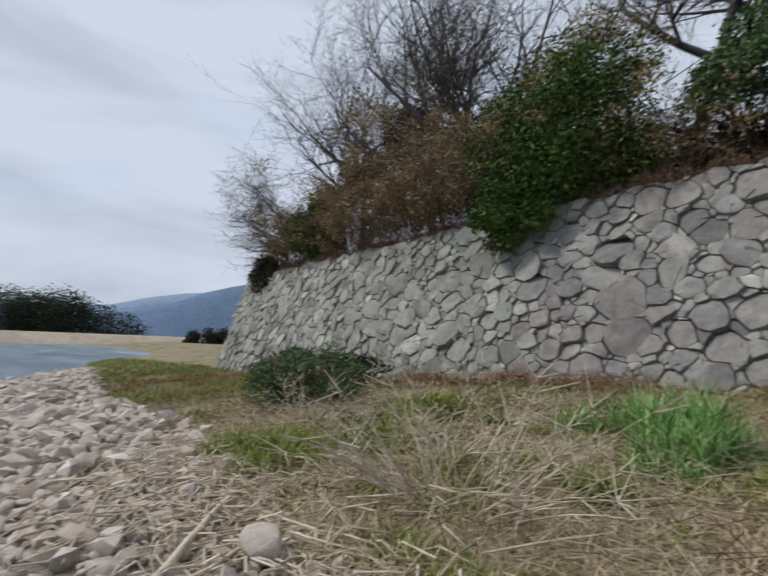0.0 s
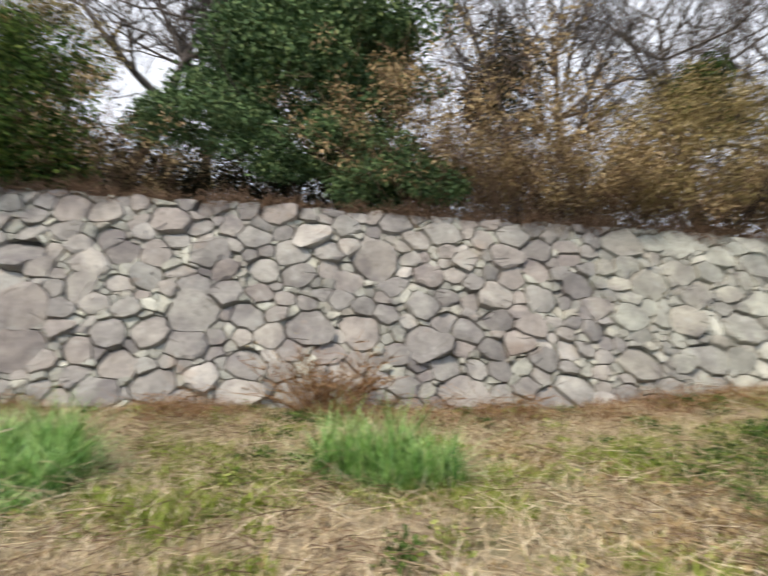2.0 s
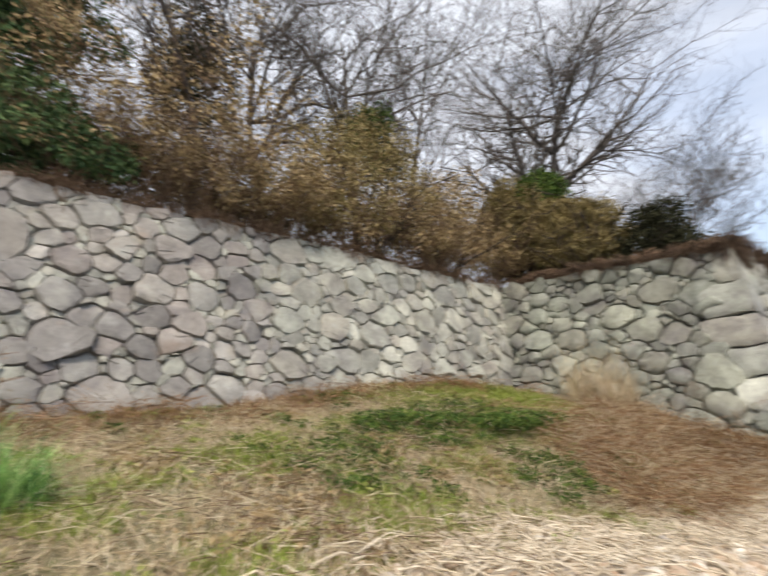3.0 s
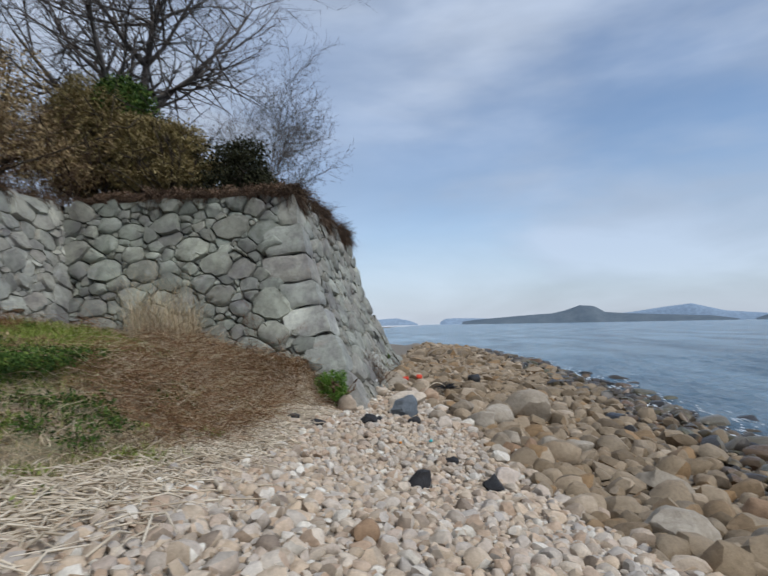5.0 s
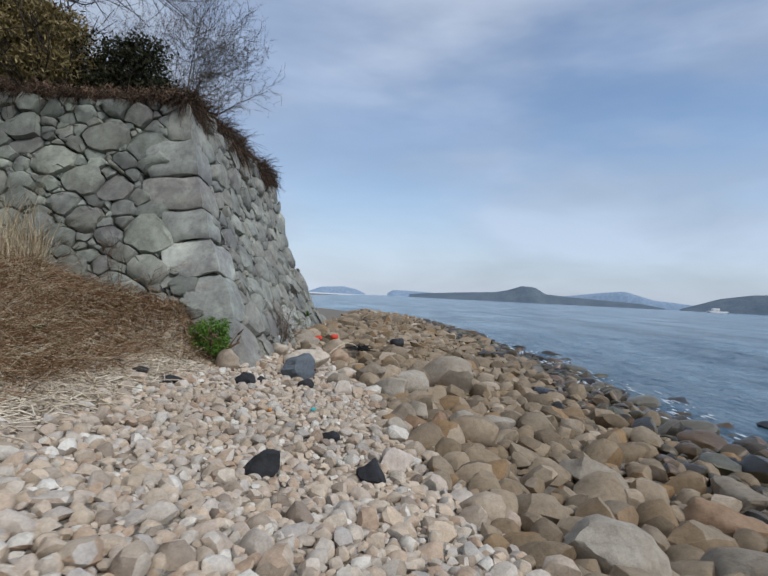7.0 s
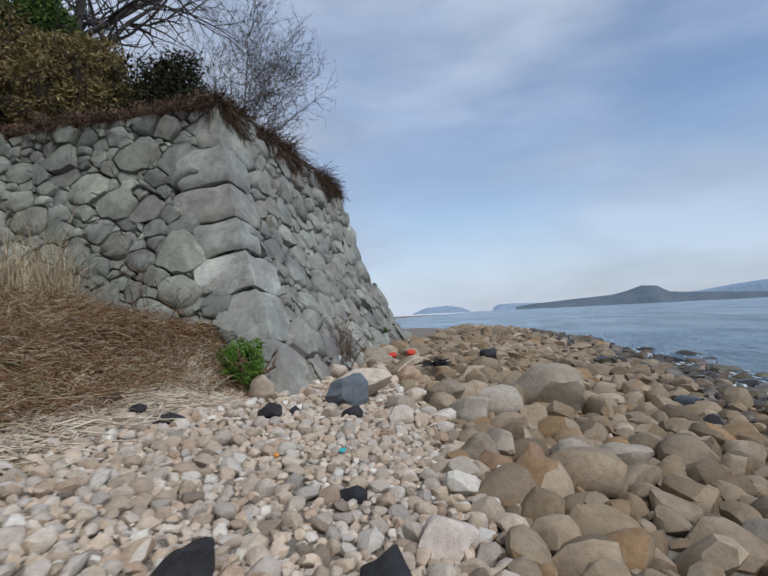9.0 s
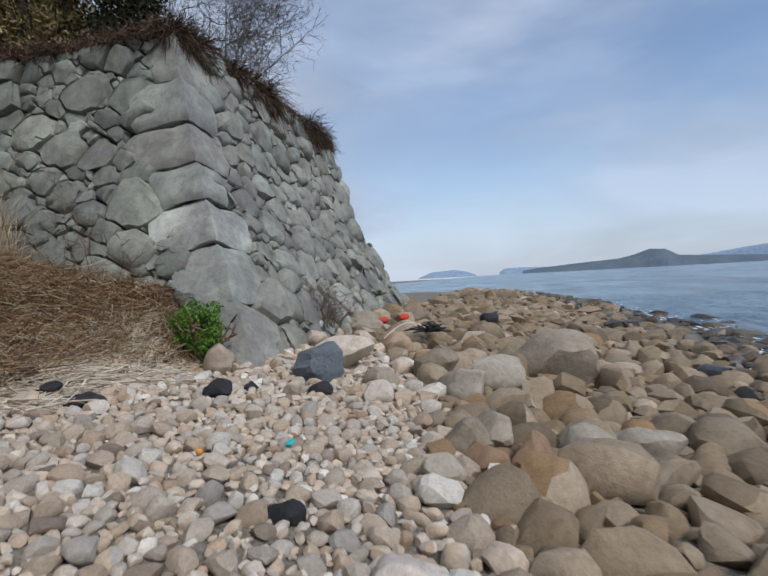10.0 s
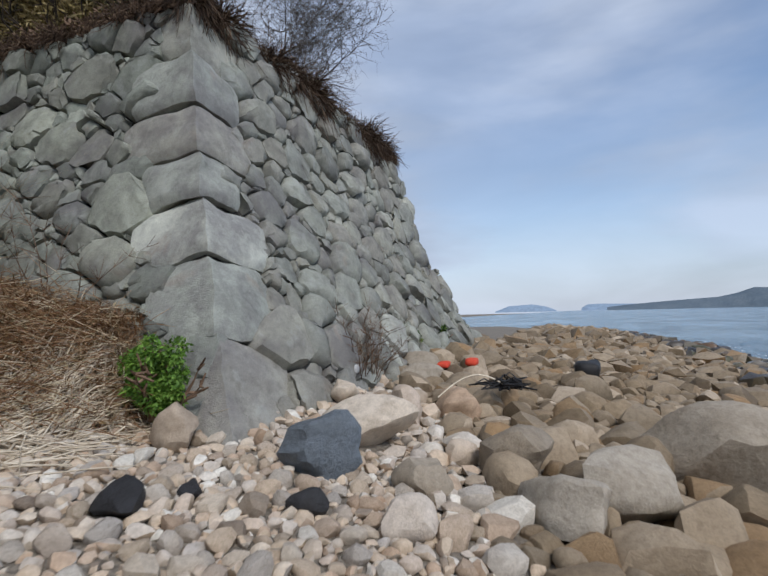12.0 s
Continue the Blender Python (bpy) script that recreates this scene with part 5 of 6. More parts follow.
def tuft(x, y, r, tall, n, seed, label, mat, width=0.0065, lean=0.5, name="grass_tuft", group="grass tufts on the bank"):
    rng = np.random.default_rng(seed)
    m_ = max(5, int(n / 55))
    ca, cd = rng.uniform(0, 6.283, m_), np.sqrt(rng.random(m_))
    tallest = rng.uniform(0.35, 1.2, m_)
    k = rng.integers(m_, size=n)
    own = rng.normal(0, r * 0.16, (n, 2))
    px, py = x + r * cd[k] * np.cos(ca[k]) + own[:, 0], y + r * cd[k] * np.sin(ca[k]) * 0.75 + own[:, 1]
    t = thing(name, label, "grass tuft", (x, y, float(height(x, y))), group)
    edge = tallest[k]
    part("foliage", blades("foliage", np.stack([px, py, height(px, py) - 0.01], 1), seed, tall * edge, width, lean), mat, t, kind="stuff")


tuft(-3.9, 6.2, 0.42, 0.45, 800, 41, "bright green tuft of long grass blades", GRASS_BRIGHT, 0.0075, 0.65)
tuft(-3.1, 6.5, 0.45, 0.75, 900, 42, "tall bright green tuft of long grass blades", GRASS_BRIGHT, 0.0075, 0.6)
tuft(-2.5, 6.0, 0.45, 0.85, 1200, 43, "tall bright green tuft of long grass blades", GRASS_BRIGHT, 0.0075, 0.65)
tuft(-2.4, 5.3, 0.4, 0.6, 800, 44, "bright green tuft of long grass blades", GRASS_BRIGHT, 0.0075, 0.65)
tuft(0.75, 5.9, 0.45, 0.8, 900, 45, "tall bright green tuft of long grass blades", GRASS_BRIGHT, 0.0075, 0.65)
tuft(1.3, 5.6, 0.45, 0.85, 1000, 148, "tall bright green tuft of long grass blades", GRASS_BRIGHT, 0.0075, 0.65)
tuft(-0.6, 5.5, 0.5, 0.2, 900, 149, "low bright green weed patch", GRASS_YELLOW, 0.011, 0.9)
tuft(-2.3, 4.9, 0.35, 0.24, 700, 145, "fresh green weed patch", GRASS_BRIGHT, 0.009, 0.9)
tuft(-6.9, 6.0, 0.55, 0.3, 1500, 146, "bright yellow-green patch of leafy weeds", GRASS_YELLOW, 0.012, 0.8)
tuft(-5.2, 3.75, 0.5, 0.22, 1500, 147, "bright yellow-green patch of leafy weeds", GRASS_YELLOW, 0.012, 0.8)
tuft(-6.6, 5.8, 0.75, 0.24, 2200, 46, "yellow-green patch of short grass", GRASS_YELLOW, 0.007, 0.7)
tuft(-4.9, 3.6, 0.55, 0.14, 1500, 47, "yellow-green mossy weed patch", GRASS_YELLOW, 0.01, 0.9)
tuft(-0.8, 4.6, 0.45, 0.14, 1200, 48, "bright green low weed patch", GRASS_YELLOW, 0.01, 0.9)
tuft(-1.35, 4.9, 0.35, 0.13, 800, 49, "bright green low weed patch", GRASS_YELLOW, 0.01, 0.9)
tuft(-5.3, 2.4, 0.8, 0.32, 3600, 50, "yellow-green grass tuft at the beach edge", GRASS_YELLOW, 0.006, 0.7)
tuft(-3.2, 3.0, 0.4, 0.14, 700, 51, "low green weed patch in straw", GRASS_YELLOW, 0.008, 0.8)
tuft(-1.5, 2.5, 0.45, 0.12, 900, 52, "low green weed patch in straw", GRASS_YELLOW, 0.008, 0.8)
tuft(9.4, 3.4, 0.3, 0.2, 700, 53, "small green weed tuft at the beach edge", GRASS_YELLOW, 0.009, 0.7)
tuft(7.9, 3.4, 0.35, 0.16, 600, 54, "olive grass tuft in straw", GRASS_LOW, 0.007, 0.7)
tuft(13.7, 6.9, 0.75, 2.3, 620, 55, "tall pale dry reeds against the wall", GRASS_DRY, 0.005, 0.5, "dry_reeds")
tuft(13.9, 6.2, 0.6, 1.7, 420, 56, "tall pale dry reeds against the wall", GRASS_DRY, 0.005, 0.55, "dry_reeds")
bush("weed_shrub", (-9.6, 4.7, float(height(-9.6, 4.7))), (-9.4, 4.8, 0.78), (2.1, 1.2, 0.85), 57, "grey-green leggy weed shrub on the bank", LEAF_PINE, 14000, 0.055, 40, 130, TWIG_BROWN, 0.26, 0.1, "weeds on the bank")
bush("weed_shrub", (-11.4, 7.2, float(height(-11.4, 7.2))), (-11.4, 7.2, 0.85), (1.6, 0.8, 0.5), 58, "dark weed shrub near the wall foot", LEAF_BLACK, 4000, 0.07, 20, 40, TWIG_BROWN, 0.3, 0.1, "weeds on the bank")
bush("ivy_mound", (9.2, 6.0, float(height(9.2, 6.0))), (9.2, 6.0, float(height(9.2, 6.0)) + 0.1), (1.7, 0.9, 0.25), 59, "low dark creeping weed mound", LEAF_DARK, 5000, 0.06, 24, 10, TWIG_BROWN, 0.35, 0.1, "weeds on the bank")
bush("ivy_mound", (7.0, 6.6, float(height(7.0, 6.6))), (7.0, 6.6, float(height(7.0, 6.6)) + 0.1), (1.5, 0.9, 0.25), 64, "low dark creeping weed mound", LEAF_DARK, 4000, 0.06, 24, 10, TWIG_BROWN, 0.35, 0.1, "weeds on the bank")
bush("fern_clump", (13.95, 2.45, -0.35), (13.92, 2.46, 0.04), (0.2, 0.46, 0.5), 65, "bright green leafy weed hanging beside the corner slab", FERN_GREEN, 7000, 0.045, 34, 12, TWIG_BROWN, 0.27, 0.9, "weeds by the wall corner")
brush((0.2, 9.6, float(height(0.2, 9.6))), (0.45, 0.3), 1.25, 66, "reddish dead shrub at the wall's foot", LEAF_BROWN, 95, 250, 0.05, 0.014, GRASS_RUST, 0.9, "dead shrubs at the wall foot")
brush((17.3, 1.75, -0.45), (0.35, 0.15), 1.15, 67, "leafless dark shrub at the sea wall's foot", LEAF_BROWN, 34, 0, 0.05, 0.009, TWIG_BROWN, 0.6, "dead shrubs at the wall foot")
brush((14.35, 4.6, float(height(14.35, 4.6))), (0.3, 0.5), 1.5, 68, "thin dark leafless saplings against the wall", LEAF_BROWN, 9, 0, 0.05, 0.009, TWIG_BROWN, 0.4, "dead shrubs at the wall foot")
brush((-3.1, 3.0, float(height(-3.1, 3.0))), (0.7, 0.5), 1.2, 69, "pale dry weed stalks fallen over straw", LEAF_BROWN, 60, 0, 0.05, 0.011, TWIG_PALE, 1.8, "dry stalks on the bank")
brush((-6.6, 3.6, float(height(-6.6, 3.6))), (0.9, 0.6), 0.9, 70, "pale dry weed stalks fallen over straw", LEAF_BROWN, 24, 0, 0.05, 0.009, TWIG_PALE, 1.8, "dry stalks on the bank")
bush("weed_shrub", (20.3, 2.0, -0.2), (20.3, 1.95, 0.05), (0.3, 0.15, 0.22), 71, "small green weed at the sea wall's foot", LEAF_DARK, 700, 0.06, 8, 6, TWIG_BROWN, 0.4, 0.2, "weeds by the wall corner")
bush("weed_shrub", (22.6, 2.0, -0.2), (22.6, 1.95, 0.1), (0.35, 0.15, 0.28), 72, "small green weed at the sea wall's foot", LEAF_DARK, 800, 0.06, 8, 6, TWIG_BROWN, 0.4, 0.2, "weeds by the wall corner")


def straw_pile(x, y, rx, ry, n, seed, ln, label, mat=TWIG_PALE, along=0.0, wild=0.7):
    """Washed-up reeds lying flat, one over the other."""
    rnd = random.Random(seed)
    segs = []
    for k in range(n):
        px, py = x + rnd.gauss(0, rx * 0.5), y + rnd.gauss(0, ry * 0.5)
        a_ = along + rnd.gauss(0, wild)
        d = ln * rnd.uniform(0.3, 1.0)
        z = float(height(px, py)) + 0.03 + 0.09 * rnd.random()
        qx, qy = px + d * math.cos(a_), py + d * math.sin(a_)
        mx, my = (px + qx) / 2 + rnd.gauss(0, 0.05), (py + qy) / 2 + rnd.gauss(0, 0.05)
        if qx > 14.2 or py > grass_edge(px) + 0.9:
            continue
        r = rnd.uniform(0.004, 0.010)
        zm, zq = float(height(mx, my)) + 0.05 + 0.1 * rnd.random(), float(height(qx, qy)) + 0.03 + 0.06 * rnd.random()
        segs += [(px, py, z, mx, my, zm, r, r), (mx, my, zm, qx, qy, zq, r, r * 0.6)]
    ob = part("reed_litter", tubes("reed_litter", segs, 4), mat, None, label, "stuff")
    ob["category"] = "reed litter"


straw_pile(12.9, 3.1, 1.1, 0.6, 950, 1, 0.9, "bleached washed-up reeds heaped at the bank's foot", along=0.1, wild=0.5)
straw_pile(9.6, 2.9, 2.6, 0.55, 900, 2, 0.6, "bleached washed-up reeds strewn at the beach edge", wild=0.9)
straw_pile(5.5, 2.9, 2.6, 0.8, 900, 3, 0.6, "bleached washed-up reeds strewn at the beach edge", wild=0.9)
straw_pile(-4.5, 1.2, 3.0, 0.9, 700, 4, 0.5, "dry stalks strewn over the shingle", wild=1.2)
straw_pile(-3.2, 3.0, 1.6, 1.0, 220, 5, 0.9, "pale dry stalks lying in the grass", wild=1.4)


def tangle(label, spots, seed, ln, r, high, mat):
    """Dead stems lying criss-cross over the bank."""
    rng = np.random.default_rng(seed)
    n = len(spots)
    a_ = rng.uniform(0, 6.283, n)
    d = (ln * rng.uniform(0.4, 1.2, n))[:, None]
    way = np.stack([np.cos(a_), np.sin(a_), rng.normal(0.15, 0.35, n)], 1)
    p = spots + np.stack([np.zeros(n), np.zeros(n), rng.uniform(0, high, n)], 1)
    m_ = p + way * d * 0.5
    q = m_ + (way + rng.normal(0, 0.35, (n, 3)) + np.array([0, 0, -0.35])) * d * 0.5
    for e_ in (m_, q):
        e_[:, 2] = np.maximum(e_[:, 2], height(e_[:, 0], e_[:, 1]) + 0.01)
    w = np.full((n, 1), r)
    ob = part("dead_stems", tubes("dead_stems", np.concatenate([np.concatenate([p, m_, w, w * 0.8], 1), np.concatenate([m_, q, w * 0.8, w * 0.4], 1)], 0), 3), mat, None, label, "stuff")
    ob["category"] = "dead stems"


tangle("rusty dead stems tangled over the bank by the corner", spots_in(8.5, 14.3, 2.3, 7.5, 14000, 141, rust_zone), 141, 0.5, 0.0045, 0.3, GRASS_RUST)
tangle("pale dead stems tangled over the bank by the corner", spots_in(9.0, 14.2, 2.2, 6.5, 5000, 142, rust_zone), 142, 0.55, 0.004, 0.3, GRASS_DRY)
tangle("dry stems lying over the grass", spots_in(-9, 9, 1.4, 8.5, 7000, 143), 143, 0.45, 0.004, 0.12, GRASS_DRY)
tangle("brown dead stems matted over the bank", spots_in(-12, 9, 2.2, 9.5, 7000, 145, lambda x, y: 0.2 + 0.8 * patchy(x, y, 0.65, -0.15)), 145, 0.4, 0.0045, 0.16, TWIG_BROWN)
tangle("brown dead stems at the foot of the long wall", spots_in(-12, 14, 8.2, 10.3, 5000, 144, lambda x, y: patchy(x, y, 0.5, -0.1)), 144, 0.5, 0.005, 0.3, GRASS_RUST)


def stick(x0, y0, x1, y1, r, label, seed):
    rnd = random.Random(seed)
    n, pts = 6, []
    for k in range(n + 1):
        f = k / n
        x, y = x0 + (x1 - x0) * f + rnd.gauss(0, 0.015), y0 + (y1 - y0) * f + rnd.gauss(0, 0.015)
        pts.append((x, y, max(float(height(x, y)), float(height(x0, y0)) * (1 - f) + float(height(x1, y1)) * f) + 0.06 + r))
    sides, vs, fs = 7, [], []
    for k, p in enumerate(pts):
        rr = r * (1 - 0.08 * k)
        nx, ny = -(y1 - y0), x1 - x0
        w = math.hypot(nx, ny)
        for q in range(sides):
            a_ = q * 2 * math.pi / sides
            vs.append((p[0] + nx / w * rr * math.cos(a_), p[1] + ny / w * rr * math.cos(a_), p[2] + rr * math.sin(a_)))
    for k in range(n):
        fs += [(k * sides + q, k * sides + (q + 1) % sides, (k + 1) * sides + (q + 1) % sides, (k + 1) * sides + q) for q in range(sides)]
    fs += [tuple(range(sides))[::-1], tuple(range(n * sides, (n + 1) * sides))]
    ob = part("driftwood", mesh_of("driftwood", vs, fs), TWIG_PALE, None, label)
    tagged(ob, label, "driftwood", "driftwood on the beach")


stick(6.6, 1.9, 7.6, 2.5, 0.025, "bleached driftwood stick on pebbles", 1)
stick(-3.0, 0.7, -4.2, 1.6, 0.03, "bleached driftwood branch on shingle", 2)
stick(-2.7, 0.5, -3.3, 1.5, 0.02, "bleached driftwood branch on shingle", 3)
stick(-5.4, 0.6, -6.0, 1.1, 0.02, "bleached driftwood branch on shingle", 4)


# ---- boulders and rocks on the beach ----
def boulder(x, y, w, d, h, seed, mat, label, sink=0.18, name="boulder", turn=None, group="boulders on the beach", tilt=0.15, z=None):
    rnd = random.Random(seed)
    blocky = mat in (CHARRED, BLUE_ROCK)
    v, f = lump(3, 300 + seed, 0.09, 13, 0.54, 0.78) if blocky else lump(3, 300 + seed, 0.09, 12)
    v = v / np.abs(v).max(0) * np.array([w / 2, d / 2, h / 2])
    m = np.array(Euler((rnd.uniform(-tilt, tilt), rnd.uniform(-tilt, tilt), rnd.uniform(0, 6.28) if turn is None else turn + math.pi / 2)).to_matrix())
    v = v @ m.T
    ph = rnd.uniform(0, 9)
    fine = 0.014 * np.sin(v[:, 0] * 19 + ph) * np.sin(v[:, 1] * 17 + 2 * ph) + 0.012 * np.sin(v[:, 2] * 27 + v[:, 0] * 9 + ph)
    v = v * (1 + fine / np.maximum(np.linalg.norm(v, axis=1), 0.05))[:, None]
    low = float(height(x, y)) if z is None else z
    v[:, 2] += low - v[:, 2].min() - sink * h
    v[:, 0] += x
    v[:, 1] += y
    ob = part(name, edged(mesh_arrays(name, v, f), 24 if blocky else 30), mat)
    KEEP_OFF.append((x, y, max(w, d) * 0.36))
    return tagged(ob, label, "rock", group)


boulder(16.15, -2.5, 1.6, 1.1, 0.95, 1, BOULDER, "largest grey-brown weathered boulder on the beach", 0.15, turn=0.3)
boulder(15.15, -0.72, 0.85, 0.62, 0.62, 2, BOULDER, "rounded grey-brown boulder among cobbles", turn=1.2)
boulder(14.85, -1.6, 0.9, 0.66, 0.7, 3, BOULDER, "smooth olive-grey boulder among cobbles", turn=0.4)
boulder(14.25, -1.12, 0.95, 0.6, 0.5, 4, BOULDER, "angular grey-brown boulder among cobbles", turn=2.6)
boulder(14.85, 0.75, 1.15, 0.7, 0.55, 5, PEBBLE, "long pale rounded boulder by the wall corner", turn=0.2)
boulder(13.95, 0.74, 0.74, 0.52, 0.56, 6, BLUE_ROCK, "dark blue-grey veined boulder on pebbles", turn=0.5)
boulder(13.75, 2.05, 0.52, 0.4, 0.55, 7, PEBBLE, "pale boulder against the corner slab", turn=-0.7)
boulder(15.75, 0.6, 0.5, 0.45, 0.62, 8, PEBBLE, "pale upright boulder near the wall")
boulder(16.5, 0.2, 0.75, 0.5, 0.45, 9, PEBBLE, "pale rounded boulder near the wall")
boulder(16.0, 1.5, 0.6, 0.4, 0.4, 10, PEBBLE, "pinkish boulder at the wall foot")
boulder(18.3, 1.2, 0.8, 0.55, 0.5, 11, BOULDER, "grey boulder at the wall foot")
boulder(19.3, 1.5, 0.9, 0.6, 0.55, 12, BOULDER, "grey boulder at the wall foot")
boulder(12.64, 1.38, 0.46, 0.32, 0.27, 13, CHARRED, "cracked black rock on pebbles", name="black_rock", group="black rocks on the beach")
boulder(13.05, 1.2, 0.2, 0.18, 0.16, 14, CHARRED, "small black rock on pebbles", name="black_rock", group="black rocks on the beach")
boulder(13.3, 0.44, 0.26, 0.2, 0.24, 15, CHARRED, "small black rock on pebbles", name="black_rock", group="black rocks on the beach")
boulder(8.95, 0.14, 0.38, 0.32, 0.3, 16, CHARRED, "black angular rock on pebbles", name="black_rock", group="black rocks on the beach", sink=0.1)
boulder(9.4, -0.88, 0.4, 0.32, 0.3, 17, CHARRED, "black angular rock on pebbles", name="black_rock", group="black rocks on the beach", sink=0.1)
boulder(10.6, -0.32, 0.26, 0.2, 0.16, 18, CHARRED, "black flat rock on pebbles", name="black_rock", group="black rocks on the beach")
boulder(12.1, 3.35, 0.55, 0.36, 0.2, 19, CHARRED, "dark flat slab by the washed-up reeds", name="black_rock", group="black rocks on the beach")
boulder(11.95, 2.85, 0.4, 0.3, 0.18, 38, CHARRED, "dark flat slab by the washed-up reeds", name="black_rock", group="black rocks on the beach")
boulder(11.85, 2.3, 0.42, 0.32, 0.18, 20, CHARRED, "dark flat slab by the washed-up reeds", name="black_rock", group="black rocks on the beach")
boulder(10.1, -1.15, 0.5, 0.4, 0.32, 21, SHINGLE, "grey-pink angular rock on pebbles", turn=0.5)
boulder(12.05, -1.85, 0.5, 0.4, 0.44, 22, RED_ROCK, "orange-tan angular rock among cobbles")
boulder(11.5, -1.2, 0.4, 0.3, 0.3, 23, BOULDER, "grey-brown angular rock among cobbles")
boulder(12.3, -1.3, 0.5, 0.4, 0.45, 24, BOULDER, "grey-brown angular rock among cobbles")
boulder(12.6, -2.4, 0.6, 0.5, 0.4, 25, BOULDER, "olive-brown boulder among cobbles")
boulder(10.05, -4.9, 1.15, 0.5, 0.42, 26, RED_ROCK, "red-brown layered rock near water", turn=-0.4)
boulder(11.1, -5.9, 1.2, 0.55, 0.42, 27, BOULDER, "grey layered rock near the water")
boulder(8.3, -4.1, 1.0, 0.75, 0.5, 28, BOULDER, "wide tan boulder among cobbles")
boulder(8.2, -2.85, 0.9, 0.6, 0.45, 29, BOULDER, "wide olive-brown boulder among cobbles", turn=-0.8)
boulder(10.9, -3.8, 1.1, 0.6, 0.5, 30, BOULDER, "wide olive-brown boulder among cobbles", turn=-0.7)
boulder(-3.05, 1.35, 0.34, 0.26, 0.26, 31, SHINGLE, "pale grey rounded rock at the grass edge")
boulder(13.42, -0.22, 0.44, 0.3, 0.34, 32, PEBBLE, "pale cream egg-shaped cobble on pebbles", turn=1.0)
boulder(14.15, -0.1, 0.5, 0.42, 0.4, 33, BOULDER, "pinkish grey rounded rock on pebbles")
boulder(11.95, -1.5, 0.36, 0.3, 0.34, 34, RED_ROCK, "tan angular rock among cobbles")
boulder(13.0, -2.95, 0.75, 0.5, 0.45, 35, BOULDER, "long grey-brown boulder among cobbles", turn=0.4)
boulder(12.5, -1.5, 0.62, 0.46, 0.42, 36, BOULDER, "rounded grey-brown boulder among cobbles", turn=1.9)
boulder(6.0, 0.45, 0.3, 0.26, 0.22, 37, RED_ROCK, "orange-tan rounded cobble on pebbles")
for k, (x, y, w) in enumerate(((31.3, -9.9, 1.5), (18.6, -8.45, 1.25), (19.3, -9.9, 0.85), (16.2, -10.4, 0.9), (14.2, -7.3, 1.0), (25.2, -8.9, 1.2), (18.0, -5.4, 0.8), (22.0, -8.3, 0.9), (27.5, -8.9, 1.0), (15.4, -8.0, 1.1), (16.8, -7.7, 0.8), (13.0, -7.6, 0.8), (12.2, -8.3, 0.6), (20.6, -7.9, 0.8), (23.6, -9.3, 0.7), (12.6, -6.6, 0.9), (34.0, -9.0, 1.2), (17.5, -8.9, 0.5), (28.8, -9.8, 0.7))):
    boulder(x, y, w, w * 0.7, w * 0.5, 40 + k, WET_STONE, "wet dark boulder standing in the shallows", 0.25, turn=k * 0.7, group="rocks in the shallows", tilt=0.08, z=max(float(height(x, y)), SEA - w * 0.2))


# ---- small litter ----
RED_CLOTH = plain_mat("orange_red_cloth", ((0.3, (0.55, 0.05, 0.03)), (0.7, (0.72, 0.10, 0.05))), 8.0, 0.8, 0.2, 0.5)
BLACK_PLASTIC = plain_mat("black_plastic", ((0.3, (0.012, 0.012, 0.013)), (0.7, (0.025, 0.024, 0.024))), 12.0, 0.6, 0.4, 0.6)
WHITE_LITTER = plain_mat("white_plastic", ((0.3, (0.6, 0.6, 0.6)), (0.7, (0.75, 0.75, 0.73))), 12.0, 0.5, 0.4, 0.3)


def crumpled(name, x, y, z, w, d, h, seed, mat, label, category):
    def shape(p, q, r):
        return (x + p * w / 2, y + q * d / 2, z + (r + 1) / 2 * h)
    ob = part(name, rounded_block(6, 6, 4, shape, 0.5, 0.05 * max(w, 0.3), seed), mat)
    return tagged(ob, label, category, "beach litter")


crumpled("cloth_scrap", 19.0, 1.02, -0.38, 0.34, 0.24, 0.10, 1, RED_CLOTH, "crumpled orange-red cloth scrap on stones", "litter")
crumpled("cloth_scrap", 19.3, 0.56, -0.36, 0.36, 0.22, 0.12, 2, RED_CLOTH, "crumpled orange-red cloth scrap on stones", "litter")
crumpled("black_crate", 20.4, -1.35, -0.68, 0.62, 0.45, 0.34, 3, BLACK_PLASTIC, "battered black plastic crate among boulders", "crate")
crumpled("white_scrap", 16.9, 1.75, -0.25, 0.14, 0.1, 0.14, 4, WHITE_LITTER, "small white plastic scrap at the wall foot", "litter")
TEAL = plain_mat("teal_plastic", ((0.3, (0.03, 0.42, 0.45)), (0.7, (0.05, 0.55, 0.58))), 12.0, 0.5, 0.4, 0.3)
ORANGE = plain_mat("orange_plastic", ((0.3, (0.75, 0.28, 0.04)), (0.7, (0.85, 0.36, 0.06))), 12.0, 0.5, 0.4, 0.3)
crumpled("plastic_scrap", 11.5, 0.04, float(height(11.5, 0.04)) + 0.07, 0.10, 0.06, 0.03, 5, TEAL, "small teal plastic scrap on pebbles", "litter")
crumpled("plastic_scrap", 11.07, 0.57, float(height(11.07, 0.57)) + 0.07, 0.05, 0.05, 0.04, 6, ORANGE, "small orange plastic scrap on pebbles", "litter")
rope = thing("rope_tangle", "black rope tangle with a pale stalk on boulders", "rope", (17.1, -0.35, -0.4), "beach litter")
rnd = random.Random(9)
segs, pt = [], Vector((17.1, -0.35, -0.42))
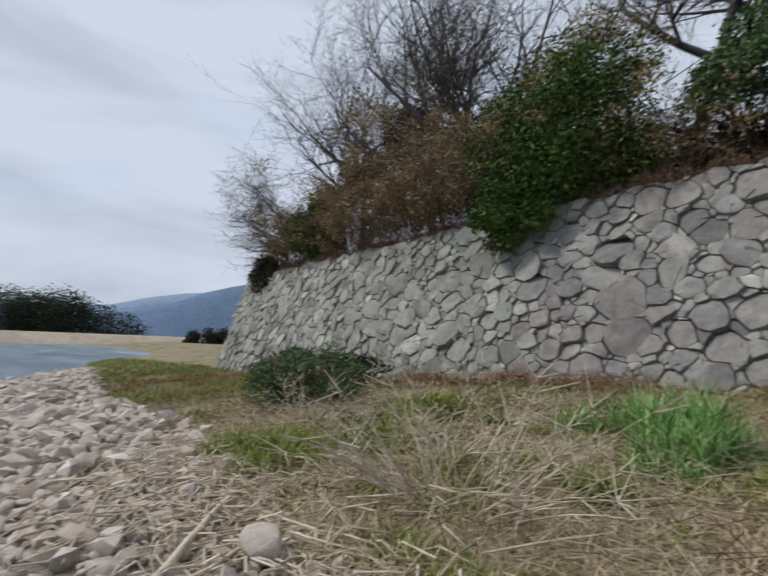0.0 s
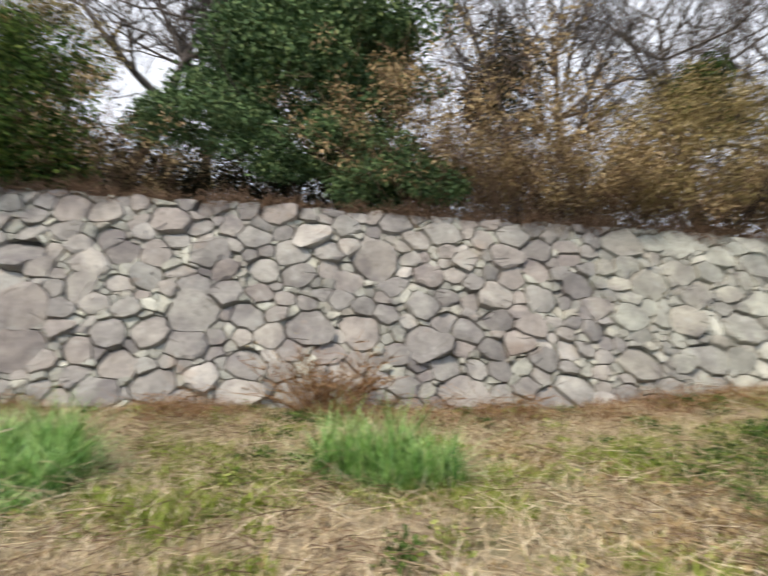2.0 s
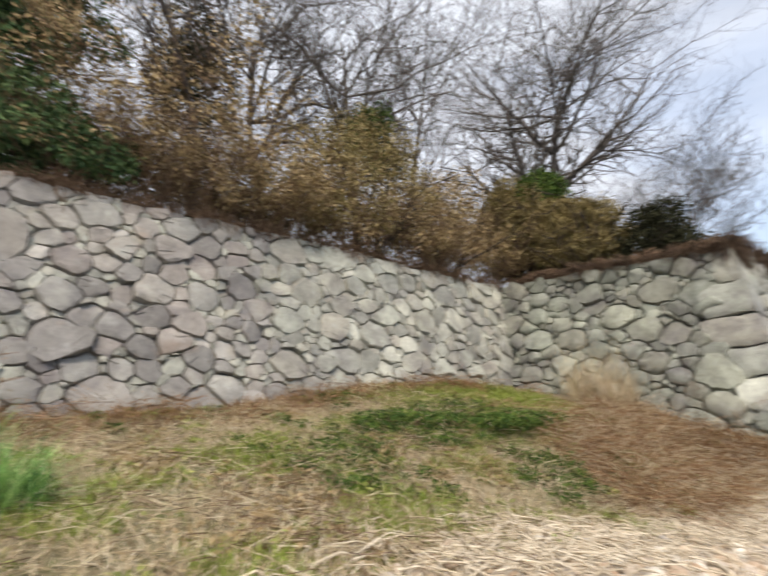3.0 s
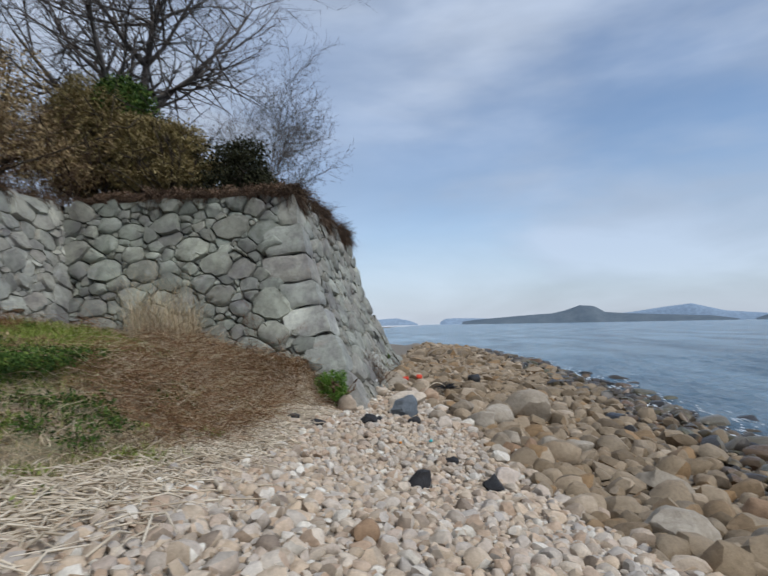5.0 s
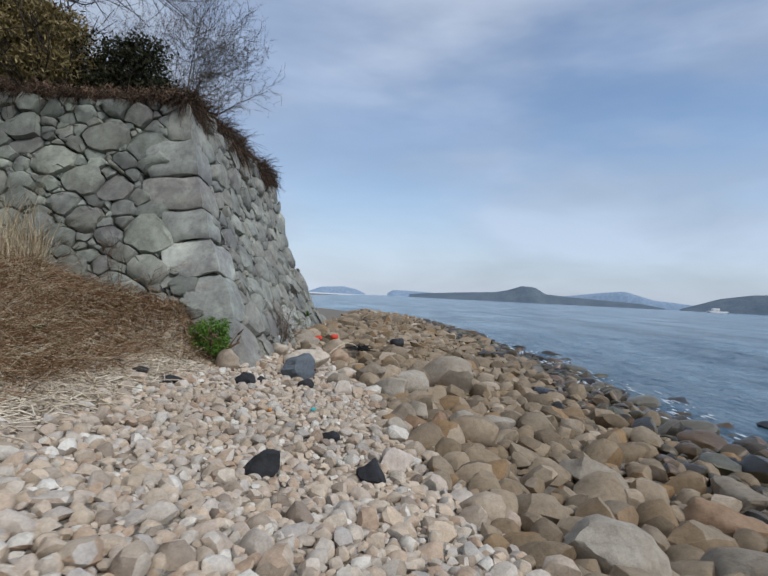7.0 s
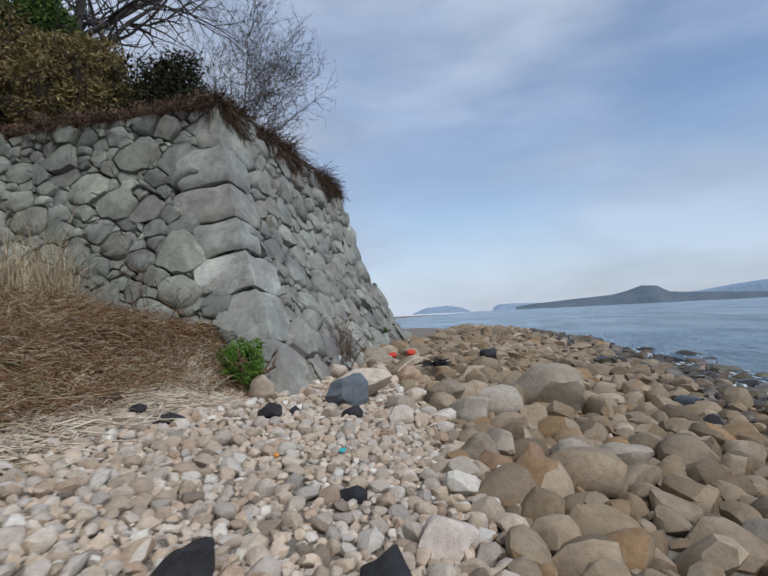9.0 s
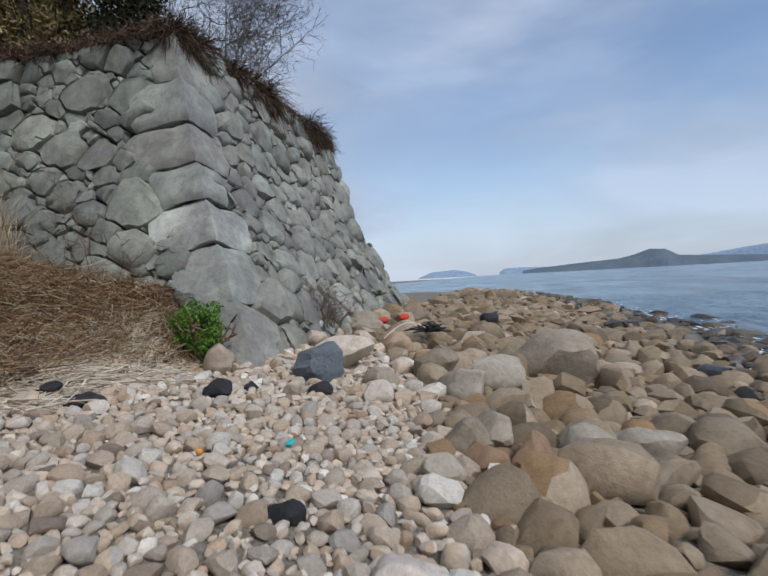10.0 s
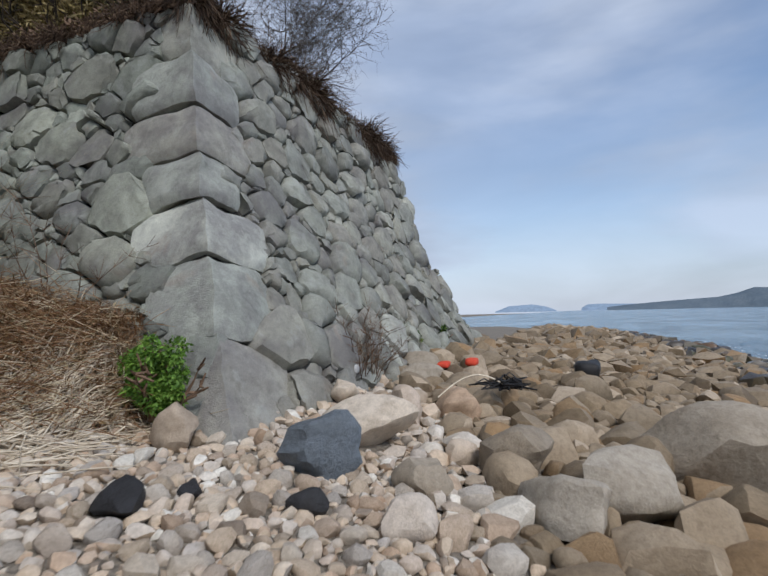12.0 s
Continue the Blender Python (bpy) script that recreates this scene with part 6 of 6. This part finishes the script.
for k in range(90):
    nxt = Vector((17.1 + rnd.gauss(0, 0.16), -0.35 + rnd.gauss(0, 0.16), -0.42 + abs(rnd.gauss(0, 0.07))))
    segs.append((*pt, *nxt, 0.009, 0.009))
    pt = nxt
part("rope", tubes("rope", segs, 4), BLACK_PLASTIC, rope)
segs = [(16.2 + 0.1 * k, 0.35 - 0.08 * k, -0.42 + 0.22 * math.sin(k / 9 * 3.14), 16.3 + 0.1 * k, 0.27 - 0.08 * k, -0.42 + 0.22 * math.sin((k + 1) / 9 * 3.14), 0.011, 0.011) for k in range(9)]
part("pale_stalk", tubes("pale_stalk", segs, 5), TWIG_PALE, rope, "bleached pale stalk")

# ---- foam along the waterline, and a far boat ----
FOAM = plain_mat("sea_foam", ((0.3, (0.62, 0.66, 0.68)), (0.7, (0.82, 0.85, 0.86))), 3.0, 0.7, 0.3, 0.5, depth=0.02)


def build_foam():
    rnd = random.Random(77)
    vs, fs = [], []
    for _ in range(900):
        x = rnd.uniform(6, 60)
        y = float(waterline(x)) + 0.9 - abs(rnd.gauss(0, 0.9)) - 0.1
        ln, wd = rnd.uniform(0.04, 0.3), rnd.uniform(0.012, 0.05)
        n, base, ph = 12, len(vs), rnd.uniform(0, 6)
        vs.append((x, y, SEA + 0.05))
        for k in range(n):
            a_ = k * 2 * math.pi / n
            w = 1 + 0.35 * math.sin(3 * a_ + ph) + 0.25 * math.sin(5 * a_ + 2 * ph)
            vs.append((x + ln * w * math.cos(a_), y + wd * w * math.sin(a_), SEA + 0.035))
        fs += [(base, base + 1 + k, base + 1 + (k + 1) % n) for k in range(n)]
    ob = part("sea_foam", mesh_of("sea_foam", vs, fs), FOAM, None, "white foam flecks along the waterline", "stuff")
    ob["category"] = "foam"


build_foam()
bx, by = 850 * math.cos(radians(-33.3)), 850 * math.sin(radians(-33.3))
boat = thing("ferry_boat", "small white ferry far out at sea", "boat", (bx, by, SEA))


def hull(p, q, r):
    return (bx + p * 3.0, by + q * (14.0 + 2.0 * r), SEA - 0.5 + (r + 1) * 1.7)


def cabin(p, q, r):
    return (bx + p * 2.2, by + 3.0 + q * 5.0, SEA + 2.8 + (r + 1) * 2.0)


part("hull", rounded_block(3, 8, 3, hull, 0.2, 0.05, 1), WHITE_LITTER, boat)
part("cabin", rounded_block(3, 5, 3, cabin, 0.15, 0.05, 2), WHITE_LITTER, boat)


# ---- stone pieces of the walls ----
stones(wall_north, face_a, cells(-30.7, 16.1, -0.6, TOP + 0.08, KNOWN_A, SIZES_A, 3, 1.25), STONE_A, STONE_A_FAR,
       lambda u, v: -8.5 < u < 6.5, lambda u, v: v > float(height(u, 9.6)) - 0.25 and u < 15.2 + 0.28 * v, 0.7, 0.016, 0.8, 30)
stones(wall_east, face_b, cells(2.0, 11.3, -0.7, TOP + 0.05, KNOWN_B, SIZES, 5), STONE_B, STONE_B,
       lambda u, v: True, lambda u, v: u > corner_y(v) + 0.1 and v > float(height(14.2, u)) - 0.3 and u < 10.0 + 0.3 * v and not in_quoin(u, v, QUOIN_B, corner_y, -0.12), 1.5, 0.034, 0.45, 52)
stones(wall_south, face_c, cells(14.6, 26.2, -0.9, TOP + 0.2, KNOWN_C, SIZES, 8), STONE_C, STONE_C_FAR,
       lambda u, v: u < 22.5, lambda u, v: corner_x(v) + 0.1 < u < 25.9 - 0.16 * v and not in_quoin(u, v, QUOIN_C, corner_x, -0.12), 1.6, 0.032, 0.25, 58)
build_quoins()
build_pebbles()
